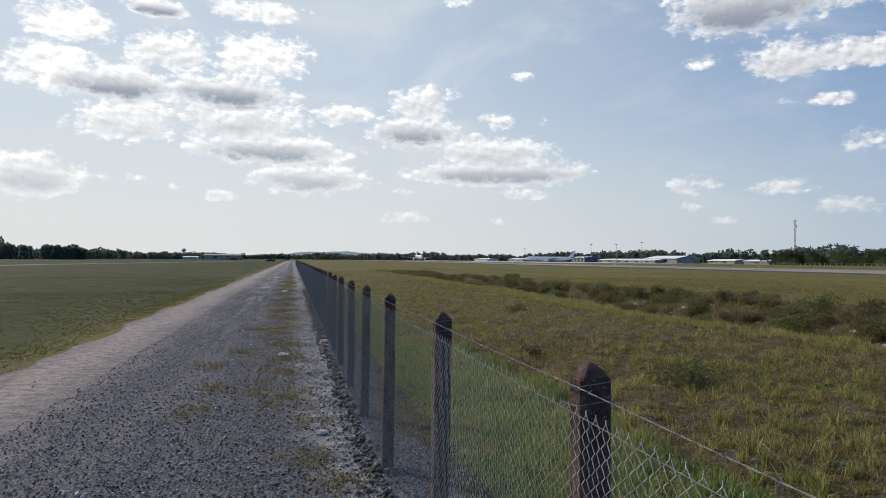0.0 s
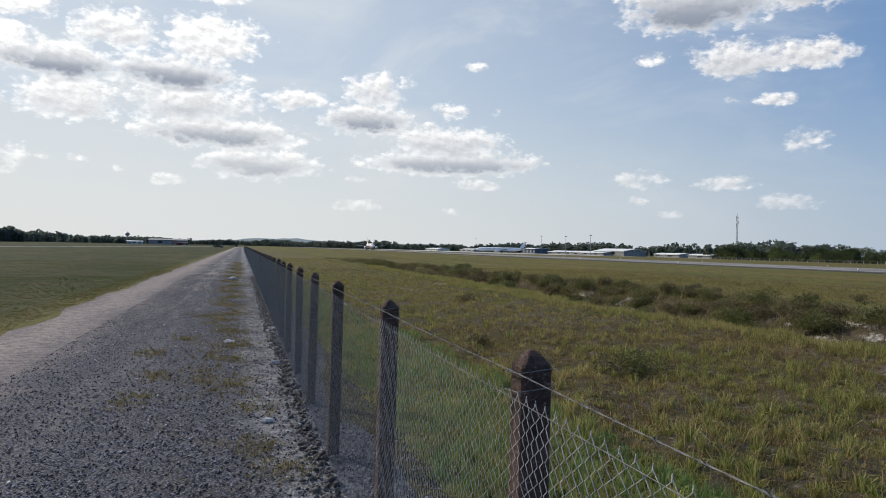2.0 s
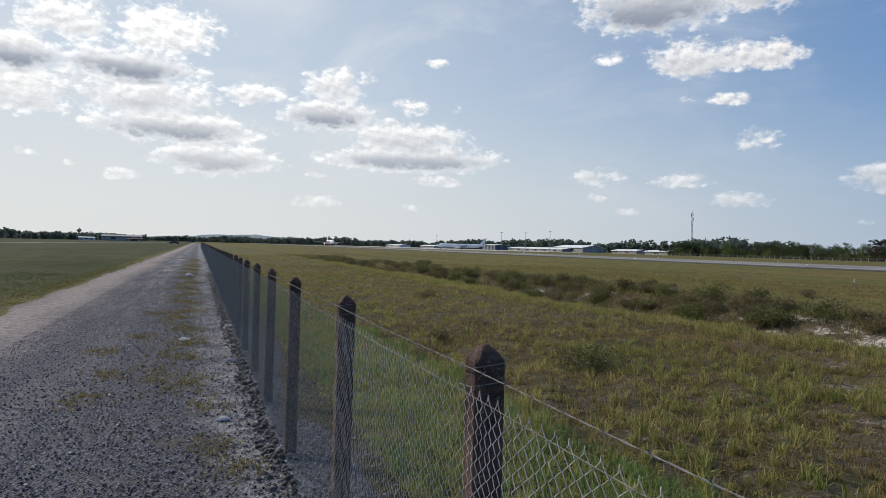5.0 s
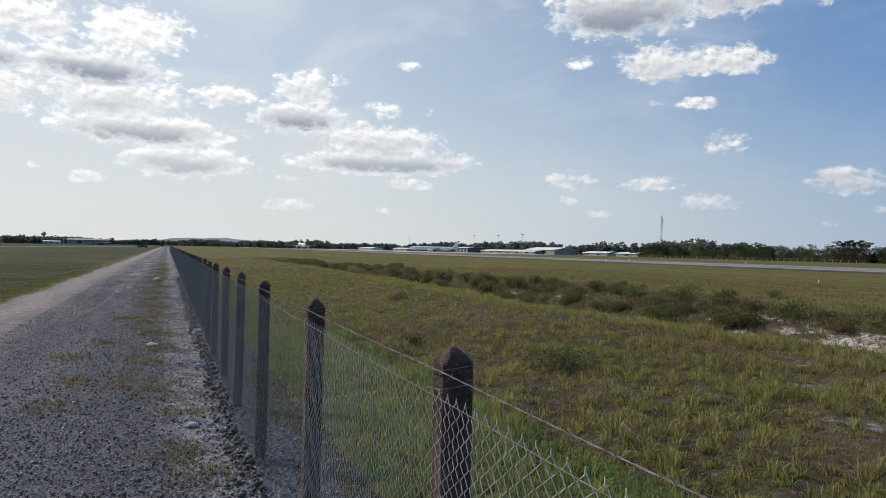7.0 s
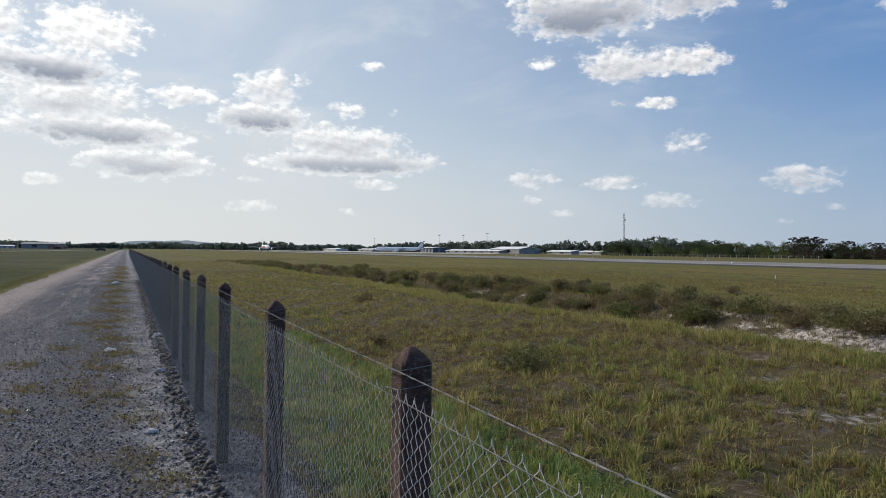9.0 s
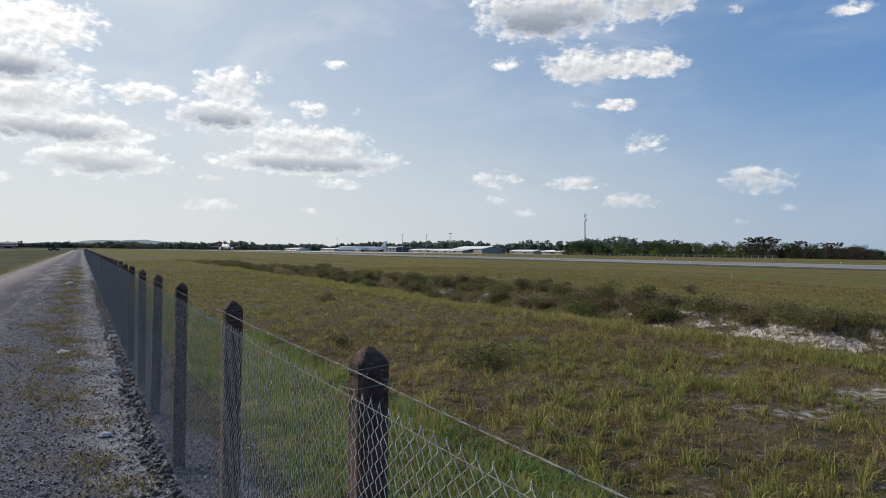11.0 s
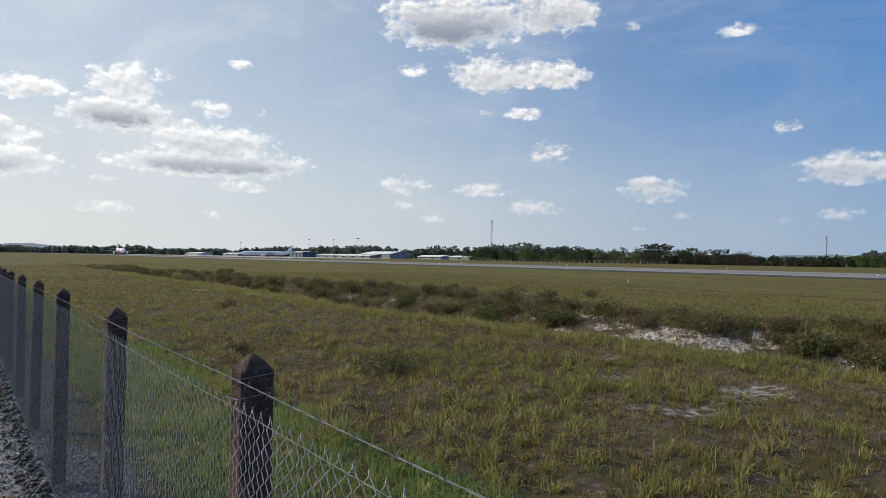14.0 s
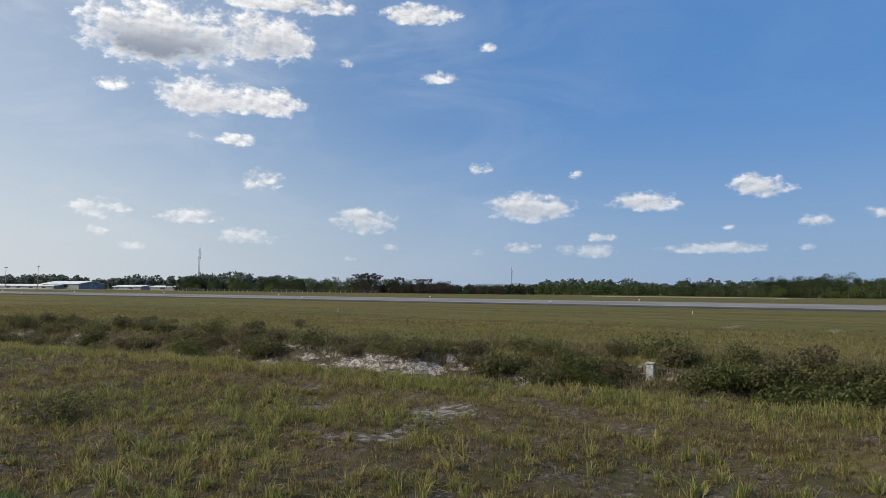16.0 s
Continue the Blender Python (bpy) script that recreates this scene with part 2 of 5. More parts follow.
def paint_ground(n, p):
    x, y, z = n.xyz(p)
    broad, mid, fine = n.noise(p, 0.06, 6, 0.6), n.noise(p, 0.55, 6, 0.6), n.noise(p, 9.0, 5, 0.65)
    streak = n.noise(n.vec(n.math("MULTIPLY", x, 0.16), n.math("MULTIPLY", y, 0.03), 0.0), 1.0, 5, 0.6)
    grass = n.mix(n.smooth(broad, 0.38, 0.62), (0.10, 0.112, 0.022), (0.155, 0.135, 0.035))
    grass = n.mix(n.smooth(x, -4.5, -6.0), grass, n.mix(n.smooth(broad, 0.4, 0.65), (0.024, 0.038, 0.008), (0.046, 0.052, 0.014)))
    grass = n.mix(n.math("MULTIPLY", n.smooth(n.math("ABSOLUTE", n.math("SUBTRACT", x, 6.0)), 9.0, 5.0), n.smooth(y, 45.0, 10.0, 0.0, 0.8)), grass, n.mix(mid, (0.022, 0.017, 0.011), (0.07, 0.056, 0.03)))
    grass = n.mix(n.math("MULTIPLY", n.smooth(streak, 0.48, 0.66, 0.0, 0.75), n.smooth(x, -6.0, -4.0, 0.25, 1.0)), grass, (0.165, 0.122, 0.04))
    grass = n.mix(n.smooth(x, 19.0, 30.0, 0.0, 0.6), grass, n.mix(n.smooth(streak, 0.4, 0.6), (0.13, 0.128, 0.024), (0.185, 0.14, 0.036)))
    grass = n.mix(n.smooth(mid, 0.45, 0.7, 0.0, 0.7), grass, (0.10, 0.075, 0.042))
    grass = n.mix(n.smooth(fine, 0.4, 0.68, 0.0, 0.65), grass, (0.036, 0.029, 0.02))
    # long dark bands in the mown field beyond the ditch
    bands = n.noise(n.vec(n.math("MULTIPLY", x, 0.34), n.math("MULTIPLY", y, 0.012), 5.0), 1.0, 5, 0.6)
    grass = n.mix(n.math("MULTIPLY", n.smooth(bands, 0.48, 0.6, 0.0, 0.6), n.smooth(x, 21.0, 27.0)), grass, (0.07, 0.052, 0.022))
    # bare brown soil and pale flecks between the tufts of the near field
    open_ = n.math("MULTIPLY", n.smooth(n.noise(p, 1.7, 6, 0.65), 0.44, 0.6), n.math("MULTIPLY", n.smooth(x, 1.3, 2.0), n.smooth(x, 13.0, 11.5)))
    grass = n.mix(n.math("MULTIPLY", open_, 0.7), grass, n.mix(n.smooth(n.noise(p, 14.0, 5, 0.7), 0.46, 0.68), (0.055, 0.041, 0.032), (0.25, 0.215, 0.19)))
    # pale sand where the ditch has washed its bank bare, and in a few worn spots
    bare = n.noise(n.vec(x, n.math("MULTIPLY", y, 0.55), n.math("MULTIPLY", z, 2.0)), 0.75, 7, 0.68)
    ditch = n.math("MULTIPLY", n.smooth(z, -0.12, -0.3), n.smooth(n.math("ADD", bare, n.smooth(n.math("ABSOLUTE", n.math("SUBTRACT", y, 14.2)), 8.0, 3.0, -0.03, 0.09)), 0.53, 0.6))
    sand = n.mix(n.smooth(fine, 0.35, 0.65), (0.13, 0.105, 0.085), (0.46, 0.42, 0.385))
    earth = n.mix(n.smooth(z, -0.08, -0.25), grass, n.mix(fine, (0.035, 0.028, 0.018), (0.10, 0.078, 0.05)))
    broken = n.math("MULTIPLY", n.math("SUBTRACT", n.noise(p, 6.5, 5, 0.6), 0.5), 8.0)
    worn = ditch
    for px, py, a, b in ((8.9, 5.5, 1.1, 0.5), (7.1, 5.3, 0.8, 0.4), (8.4, 7.4, 0.7, 0.35), (9.7, 8.9, 0.6, 0.3), (12.2, 23.5, 0.9, 0.6), (7.3, 31.0, 0.7, 0.6), (40.0, 7.2, 2.6, 0.35), (39.0, 2.4, 2.0, 0.3), (10.2, 35.8, 1.2, 1.2)):
        u_, v_ = n.math("DIVIDE", n.math("SUBTRACT", x, px), a), n.math("DIVIDE", n.math("SUBTRACT", y, py), b)
        near_ = n.math("SUBTRACT", 1.0, n.math("ADD", n.math("MULTIPLY", u_, u_), n.math("MULTIPLY", v_, v_)))
        worn = n.math("MAXIMUM", worn, n.smooth(n.math("ADD", n.math("MAXIMUM", near_, -3.0), broken), 0.3, 1.3, 0.0, 0.6))
    return n.mix(worn, earth, sand), 0.95, n.math("ADD", fine, mid), 0.0, 0.9, 0.1


def paint_road(n, p):
    x, y, z = n.xyz(p)
    wander = n.math("MULTIPLY", n.math("SUBTRACT", n.noise(n.vec(0.0, n.math("MULTIPLY", y, 0.12), 2.0), 1.0, 3), 0.5), 1.5)
    across = n.math("ADD", x, wander)
    long = n.noise(n.vec(n.math("MULTIPLY", x, 1.6), n.math("MULTIPLY", y, 0.16), 0.0), 1.0, 6, 0.6)
    mid, fine = n.noise(p, 1.3, 6, 0.65), n.noise(p, 26.0, 4, 0.7)
    stones = n.add("ShaderNodeTexVoronoi")
    n.put(stones.inputs["Vector"], p)
    stones.inputs["Scale"].default_value = 42.0
    gravel = n.mix(n.smooth(stones.outputs["Color"], 0.1, 0.9), (0.03, 0.03, 0.04), (0.165, 0.16, 0.19))
    gravel = n.mix(n.smooth(fine, 0.3, 0.65, 0.5, 0.0), gravel, (0.04, 0.038, 0.044))
    dust = n.mix(n.smooth(fine, 0.3, 0.7), (0.27, 0.21, 0.185), (0.46, 0.375, 0.335))
    grit = n.smooth(n.noise(p, 5.0, 6, 0.7), 0.35, 0.62, 0.35, 1.0)
    ruts = n.smooth(n.math("SINE", n.math("MULTIPLY", across, 4.4)), -0.7, 0.9, 0.72, 1.0)
    track = n.math("MULTIPLY", n.math("MULTIPLY", n.smooth(n.math("ADD", across, n.math("MULTIPLY", n.math("SUBTRACT", mid, 0.5), 1.2)), -2.4, -3.5), ruts), grit)
    middle = n.math("MULTIPLY", n.math("MULTIPLY", n.smooth(n.math("ABSOLUTE", n.math("ADD", across, 1.9)), 1.1, 0.1), n.smooth(long, 0.42, 0.6, 0.0, 0.8)), n.smooth(y, 8.0, 30.0, 0.25, 1.0))
    edge = n.math("MULTIPLY", n.smooth(n.math("ABSOLUTE", n.math("SUBTRACT", across, 0.1)), 0.5, 0.1), n.smooth(mid, 0.4, 0.56, 0.2, 1.0))
    amount = n.math("MAXIMUM", track, n.math("MULTIPLY", n.math("MAXIMUM", middle, edge), grit))
    c = n.mix(amount, gravel, n.mix(n.smooth(across, -2.6, -0.6), dust, n.mix(n.smooth(fine, 0.3, 0.7), (0.17, 0.165, 0.165), (0.4, 0.385, 0.38))))
    soil = n.math("MULTIPLY", n.smooth(n.math("ABSOLUTE", n.math("ADD", across, 0.6)), 0.8, 0.2), n.smooth(n.noise(p, 0.7, 5, 0.7), 0.48, 0.62))
    c = n.mix(n.math("MULTIPLY", soil, 0.4), c, (0.10, 0.08, 0.045))
    border = n.math("MULTIPLY", n.smooth(x, -4.3, -5.0), n.smooth(n.noise(p, 1.6, 6, 0.7), 0.4, 0.6))
    c = n.mix(border, c, (0.085, 0.07, 0.04))
    return c, 0.85, n.math("ADD", n.math("MULTIPLY", stones.outputs["Distance"], -1.5), fine), 0.0, 1.0, 0.25


def paint_runway(n, p):
    x, y, z = n.xyz(p)
    long = n.noise(n.vec(n.math("MULTIPLY", x, 0.5), n.math("MULTIPLY", y, 0.01), 0.0), 1.0, 5, 0.6)
    fine, patch = n.noise(p, 3.0, 5, 0.6), n.noise(p, 0.07, 4)
    c = n.mix(n.smooth(long, 0.35, 0.65), (0.19, 0.176, 0.165), (0.34, 0.318, 0.3))
    c = n.mix(n.smooth(patch, 0.45, 0.65, 0.0, 0.35), c, (0.085, 0.08, 0.08))
    return n.mix(n.math("MULTIPLY", fine, 0.3), c, (0.1, 0.1, 0.1)), 0.95, fine, 0.0, 0.5, 0.05


def paint_blade(dark, light, dry):
    def paint(n, p):
        each = n.add("ShaderNodeNewGeometry").outputs["Random Per Island"]
        broad = n.noise(p, 0.35, 4, 0.6)
        c = n.mix(each, dark, light)
        c = n.mix(n.smooth(n.math("ADD", n.math("MULTIPLY", each, 0.45), broad), 0.62, 0.95), c, dry)
        return c, 0.6, None, 0.0, 0.0, 0.25, 0.45
    return paint


def leaves(name, dark, light):
    def paint(n, p):
        each = n.add("ShaderNodeNewGeometry").outputs["Random Per Island"]
        tree = n.add("ShaderNodeObjectInfo").outputs["Random"]
        return n.mix(n.math("ADD", n.math("MULTIPLY", each, 0.65), n.math("MULTIPLY", tree, 0.35)), dark, light), 0.6, None, 0.0, 0.0, 0.25, 0.45
    return material(name, paint)


def paint_post(n, p):
    obj = n.add("ShaderNodeTexCoord").outputs["Object"]
    coarse, fine = n.noise(obj, 7.0, 6, 0.7), n.noise(obj, 70.0, 4, 0.7)
    c = n.mix(n.smooth(coarse, 0.35, 0.65), (0.045, 0.03, 0.025), (0.135, 0.083, 0.066))
    c = n.mix(n.smooth(n.noise(obj, 16.0, 5, 0.7), 0.55, 0.68, 0.0, 0.8), c, (0.045, 0.04, 0.036))
    c = n.mix(n.smooth(fine, 0.55, 0.75, 0.0, 0.7), c, (0.34, 0.28, 0.25))
    return c, 0.92, n.math("ADD", n.math("MULTIPLY", coarse, 1.0), fine), 0.0, 0.7, 0.2


GROUND = material("grassy_ground", paint_ground)
GRAVEL = material("grey_gravel", paint_road)
RUNWAY = material("worn_asphalt", paint_runway)
POST = material("weathered_concrete", paint_post)
WIRE = plain("galvanised_wire", (0.28, 0.275, 0.265), (0.52, 0.505, 0.49), 30, 0.6)
# same wire in a darker tone: the farther bays' backlit shade put into the colour
FAR_WIRE = plain("shaded_far_wire", (0.18, 0.18, 0.178), (0.34, 0.335, 0.33), 30, 0.65)
RUST = plain("dull_wire", (0.1, 0.1, 0.1), (0.22, 0.215, 0.21), 40, 0.65, 0.0)
BLADE_GREEN = material("fresh_grass", paint_blade((0.135, 0.155, 0.036), (0.39, 0.4, 0.11), (0.41, 0.32, 0.13)))
BLADE_OLIVE = material("olive_grass", paint_blade((0.112, 0.108, 0.028), (0.33, 0.3, 0.088), (0.36, 0.27, 0.11)))
BLADE_DRY = material("dry_grass", paint_blade((0.07, 0.05, 0.025), (0.37, 0.275, 0.125), (0.2, 0.128, 0.065)))
BLADE_SHORT = material("short_turf", paint_blade((0.045, 0.065, 0.011), (0.105, 0.13, 0.026), (0.13, 0.115, 0.04)))
WEED = material("yellowish_weed", paint_blade((0.10, 0.088, 0.022), (0.21, 0.18, 0.05), (0.24, 0.17, 0.07)))
STONE = plain("grey_stone", (0.14, 0.14, 0.16), (0.40, 0.39, 0.41), 12, 0.85)
PALE = plain("pale_stone", (0.27, 0.26, 0.25), (0.55, 0.53, 0.51), 14, 0.9, bump=0.5)
SAND = plain("pale_sand", (0.22, 0.185, 0.155), (0.5, 0.455, 0.41), 2.5, 0.95, bump=0.6)
SOIL = plain("dark_soil", (0.05, 0.045, 0.042), (0.16, 0.145, 0.135), 9, 0.95, bump=0.7)
BARK = plain("bark", (0.05, 0.04, 0.03), (0.15, 0.125, 0.1), 2, 0.9)
LEAF_DARK = leaves("dark_foliage", (0.02, 0.032, 0.014), (0.062, 0.084, 0.034))
LEAF_MID = leaves("green_foliage", (0.035, 0.055, 0.016), (0.1, 0.13, 0.037))
LEAF_LIGHT = leaves("light_foliage", (0.07, 0.10, 0.018), (0.17, 0.20, 0.045))
LEAF_BURNT = leaves("singed_foliage", (0.028, 0.022, 0.018), (0.075, 0.055, 0.045))
LEAF_SHRUB = leaves("shrub_leaves", (0.07, 0.07, 0.026), (0.2, 0.19, 0.07))
LEAF_HEATH = leaves("brownish_shrub_leaves", (0.075, 0.06, 0.03), (0.2, 0.165, 0.08))
LEAF_GLOSS = leaves("deep_green_leaves", (0.052, 0.062, 0.018), (0.145, 0.155, 0.045))
WHITE = plain("white_paint", (0.74, 0.75, 0.76), (0.82, 0.82, 0.82), 1.0, 0.35, bump=0.02, spec=0.5)
OFFWHITE = plain("aged_white_paint", (0.5, 0.5, 0.49), (0.78, 0.77, 0.75), 2.0, 0.7)
ORANGE = plain("orange_paint", (0.72, 0.2, 0.03), (0.8, 0.27, 0.04), 1.0, 0.35, bump=0.02)
RED = plain("red_paint", (0.45, 0.05, 0.03), (0.55, 0.08, 0.04), 1.0, 0.4, bump=0.02)
GREYMETAL = plain("grey_metal", (0.2, 0.2, 0.21), (0.36, 0.36, 0.37), 2.0, 0.45, 0.5)
DARK = plain("dark_rubber", (0.015, 0.015, 0.016), (0.04, 0.04, 0.042), 4, 0.7)
GLASS = plain("dark_glass", (0.015, 0.02, 0.025), (0.03, 0.035, 0.04), 2, 0.12, bump=0.0, spec=0.6)
ROOF = plain("pale_metal_roof", (0.58, 0.58, 0.58), (0.76, 0.76, 0.75), 0.4, 0.5)
WALL = plain("grey_wall", (0.2, 0.2, 0.2), (0.36, 0.35, 0.34), 0.3, 0.85)
BLUE = plain("blue_wall", (0.055, 0.075, 0.11), (0.1, 0.13, 0.175), 0.3, 0.6)
RUSTY = plain("rusty_red_wall", (0.12, 0.05, 0.04), (0.2, 0.09, 0.07), 0.4, 0.85)
CAR = plain("dark_car_paint", (0.015, 0.017, 0.02), (0.03, 0.032, 0.036), 1, 0.25, bump=0.0, spec=0.5)
PAVE = plain("pale_concrete", (0.34, 0.32, 0.3), (0.5, 0.48, 0.45), 0.15, 0.9)


# ---- mesh helpers ----
def mesh_of(name, bm, *materials):
    data = bpy.data.meshes.new(name)
    bm.to_mesh(data)
    bm.free()
    for m in materials:
        data.materials.append(m)
    return data


def part(name, bm, mat_, parent, label=""):
    """One mesh object under a thing or a part."""
    ob = new(name, mesh_of(name, bm, mat_) if isinstance(bm, bmesh.types.BMesh) else bm)
    ob.parent = parent
    return tagged(ob, label)


def cloud_mesh(name, verts, faces, mat_):
    """A mesh from arrays of corners and of faces with the same number of corners each."""
    data = bpy.data.meshes.new(name)
    verts, faces = np.asarray(verts, np.float32), np.asarray(faces, np.int32)
    k = faces.shape[1]
    data.vertices.add(len(verts))
    data.vertices.foreach_set("co", verts.ravel())
    data.loops.add(faces.size)
    data.loops.foreach_set("vertex_index", faces.ravel())
    data.polygons.add(len(faces))
    data.polygons.foreach_set("loop_start", np.arange(0, faces.size, k, dtype=np.int32))
    data.polygons.foreach_set("loop_total", np.full(len(faces), k, np.int32))
    data.update(calc_edges=True)
    data.materials.append(mat_)
    return data


def box(bm, x0, y0, z0, x1, y1, z1, bevel=0.0):
    made = bmesh.ops.create_cube(bm, size=1.0)["verts"]
    bmesh.ops.transform(bm, matrix=Matrix.LocRotScale(((x0 + x1) / 2, (y0 + y1) / 2, (z0 + z1) / 2), None, (x1 - x0, y1 - y0, z1 - z0)), verts=made)
    if bevel:
        bmesh.ops.bevel(bm, geom=list({e for v_ in made for e in v_.link_edges}), offset=bevel, segments=2, affect="EDGES")
    return bm


def rod(bm, a, b, r0, r1=None, sides=8):
    """A tapered round bar from a to b."""
    a, b = Vector(a), Vector(b)
    m = Matrix.Translation((a + b) / 2) @ (b - a).to_track_quat("Z", "Y").to_matrix().to_4x4()
    bmesh.ops.create_cone(bm, cap_ends=True, segments=sides, radius1=r0, radius2=r0 if r1 is None else r1, depth=(b - a).length, matrix=m)
    return bm


def empty(name, at=(0, 0, 0), turn=0.0):
    ob = new(name)
    ob.matrix_world = pose(*at, 0, 0, turn)
    return ob


def shape():
    return bmesh.new()


rng = np.random.default_rng(4)


# ---- the ground, one sheet with the ditch in it ----
FENCE_X = 0.565


def wave(y, seed, size):
    return size * (np.sin(y * 0.19 + seed) + 0.6 * np.sin(y * 0.47 + 2.1 * seed) + 0.3 * np.sin(y * 1.3 + 3.3 * seed))


def ditch_edges(y):
    """Near lip, floor's two edges and far lip of the ditch at y."""
    far = np.clip((y - 35.0) / 70.0, 0, 1)
    near = 11.9 + wave(y, 0.4, 0.32) + 1.4 * far
    lip = 19.7 + wave(y, 1.7, 0.45) - 4.6 * far
    return near, near + 1.6 - 0.8 * far, lip - 2.6 + 1.6 * far, lip


def height(x, y):
    """The ground's height."""
    near, a, b, lip = ditch_edges(y)
    deep = -1.25 + 0.55 * np.clip((y - 40.0) / 60.0, 0, 1)
    down = np.clip((x - near) / (a - near), 0, 1)
    up = np.clip((lip - x) / (lip - b), 0, 1)
    down, up = down * down * (3 - 2 * down), up ** 0.8
    ends = np.clip((260.0 - np.abs(y - 60.0)) / 40.0, 0, 1)
    rough = 0.05 * np.sin(x * 1.9 + y * 1.1) * np.sin(y * 0.9 - x * 0.7) + 0.04 * np.sin(x * 4.3 - y * 2.7)
    z = deep * np.minimum(down, up) * ends
    field = np.clip((x - 1.8) / 2.0, 0, 1) * np.clip((70 - x) / 20.0, 0, 1) + np.clip((-5.6 - x) / 3.0, 0, 1) * np.clip((x + 90) / 20, 0, 1)
    return z + rough * field + 0.12 * np.minimum(down, up) * (np.sin(y * 2.3 + x * 1.7) * np.sin(y * 0.8 + 1.0) + 0.7 * np.sin(y * 4.1 - x * 2.9) * np.sin(x * 5.3 + y * 1.3)) * ends


xs = np.concatenate([-np.geomspace(4800, 60, 14), np.arange(-50, -6, 4.0), np.arange(-6, 11, 0.3), np.arange(11, 22, 0.22), np.arange(22, 40, 1.2), np.arange(40, 80, 8.0), np.geomspace(84, 4800, 16)])
ys = np.concatenate([-np.geomspace(4800, 45, 12), np.arange(-40, -8, 2.0), np.arange(-8, 60, 0.4), np.arange(60, 140, 1.6), np.arange(140, 330, 8.0), np.geomspace(340, 4800, 12)])
gx, gy = np.meshgrid(xs, ys)
gz = height(gx, gy)


def on_ground(x, y):
    """The sheet's height between its corners."""
    x, y = np.asarray(x, float), np.asarray(y, float)
    i = np.clip(np.searchsorted(xs, x) - 1, 0, len(xs) - 2)
    j = np.clip(np.searchsorted(ys, y) - 1, 0, len(ys) - 2)
    u_ = np.clip((x - xs[i]) / (xs[i + 1] - xs[i]), 0, 1)
    w_ = np.clip((y - ys[j]) / (ys[j + 1] - ys[j]), 0, 1)
    return (gz[j, i] * (1 - u_) + gz[j, i + 1] * u_) * (1 - w_) + (gz[j + 1, i] * (1 - u_) + gz[j + 1, i + 1] * u_) * w_


grid = np.arange(gx.size).reshape(gx.shape)
quads = np.stack([grid[:-1, :-1], grid[:-1, 1:], grid[1:, 1:], grid[1:, :-1]], -1).reshape(-1, 4)
data = cloud_mesh("ground", np.stack([gx, gy, gz], -1).reshape(-1, 3), quads, GROUND)
for poly in data.polygons:
    poly.use_smooth = True
tagged(new("ground", data), "rough olive-brown airfield grass with a ditch washed into pale sand", "ground", kind="structure")


def strip(name, left, right, y0, y1, step, z, mat_, label, crown=0.0, dip=0.06):
    """A long level strip with ragged edges, slightly crowned, whose borders run into the ground."""
    y = np.concatenate([np.arange(y0, 70, step), np.arange(70, y1, step * 12), [y1]]) if y1 > 70 else np.arange(y0, y1, step)
    rows = []
    for s in np.linspace(0, 1, 15):
        l, r = left(y), right(y)
        x = l + (r - l) * s
        edge = min(s, 1 - s)
        rows.append(np.stack([x, y, np.full_like(y, z + crown * math.sin(math.pi * s) - (dip if edge == 0 else 0.0))], -1))
    v_ = np.stack(rows, 1)
    idx = np.arange(v_.shape[0] * v_.shape[1]).reshape(v_.shape[:2])
    f = np.stack([idx[:-1, :-1], idx[:-1, 1:], idx[1:, 1:], idx[1:, :-1]], -1).reshape(-1, 4)
    d = cloud_mesh(name, v_.reshape(-1, 3), f, mat_)
    for poly in d.polygons:
        poly.use_smooth = True
    return tagged(new(name, d), label, name.split("_")[0], kind="structure")


strip("road", lambda y: -4.95 + wave(y * 2.2, 0.9, 0.13) + wave(y * 7, 2.0, 0.05), lambda y: 1.45 + wave(y * 1.6, 2.2, 0.16) + wave(y * 6, 1.0, 0.07), -60, 620, 0.25, 0.012, GRAVEL,
      "grey gravel track with a dusty pinkish wheel rut", 0.0)
strip("runway", lambda y: 92.0 + 0 * y, lambda y: 131.0 + 0 * y, -1500, 2400, 20.0, 0.05, RUNWAY, "long worn grey asphalt runway across the field", 0.12, 0.1)


def slab(name, corners, z0, z1, mat_, label):
    bm = shape()
    lowv = [bm.verts.new((x, y, z0)) for x, y in corners]
    top = [bm.verts.new((x, y, z1)) for x, y in corners]
    bm.faces.new(top), bm.faces.new(lowv[::-1])
    for i in range(len(corners)):
        j = (i + 1) % len(corners)
        bm.faces.new((lowv[i], lowv[j], top[j], top[i]))
    bmesh.ops.recalc_face_normals(bm, faces=bm.faces)
    return tagged(new(name, mesh_of(name, bm, mat_)), label, name.split("_")[-1], kind="structure")


slab("runway_shoulder", [(83.5, -1500), (92.4, -1500), (92.4, 2400), (83.5, 2400)], -0.2, 0.035, plain("dark_asphalt", (0.04, 0.039, 0.04), (0.085, 0.083, 0.083), 0.2, 0.95, spec=0.05), "dark tarred shoulder beside the runway")
slab("taxiway", [(-63, 150), (-58, 150), (-10, 640), (-16, 640)], -0.2, 0.03, plain("worn_tarmac", (0.16, 0.155, 0.15), (0.26, 0.25, 0.24), 0.15, 0.9), "pale concrete service road across the grass")
slab("apron", [(190, 500), (310, 500), (310, 1300), (190, 1300)], -0.2, 0.03, PAVE, "pale concrete apron before the airport buildings")


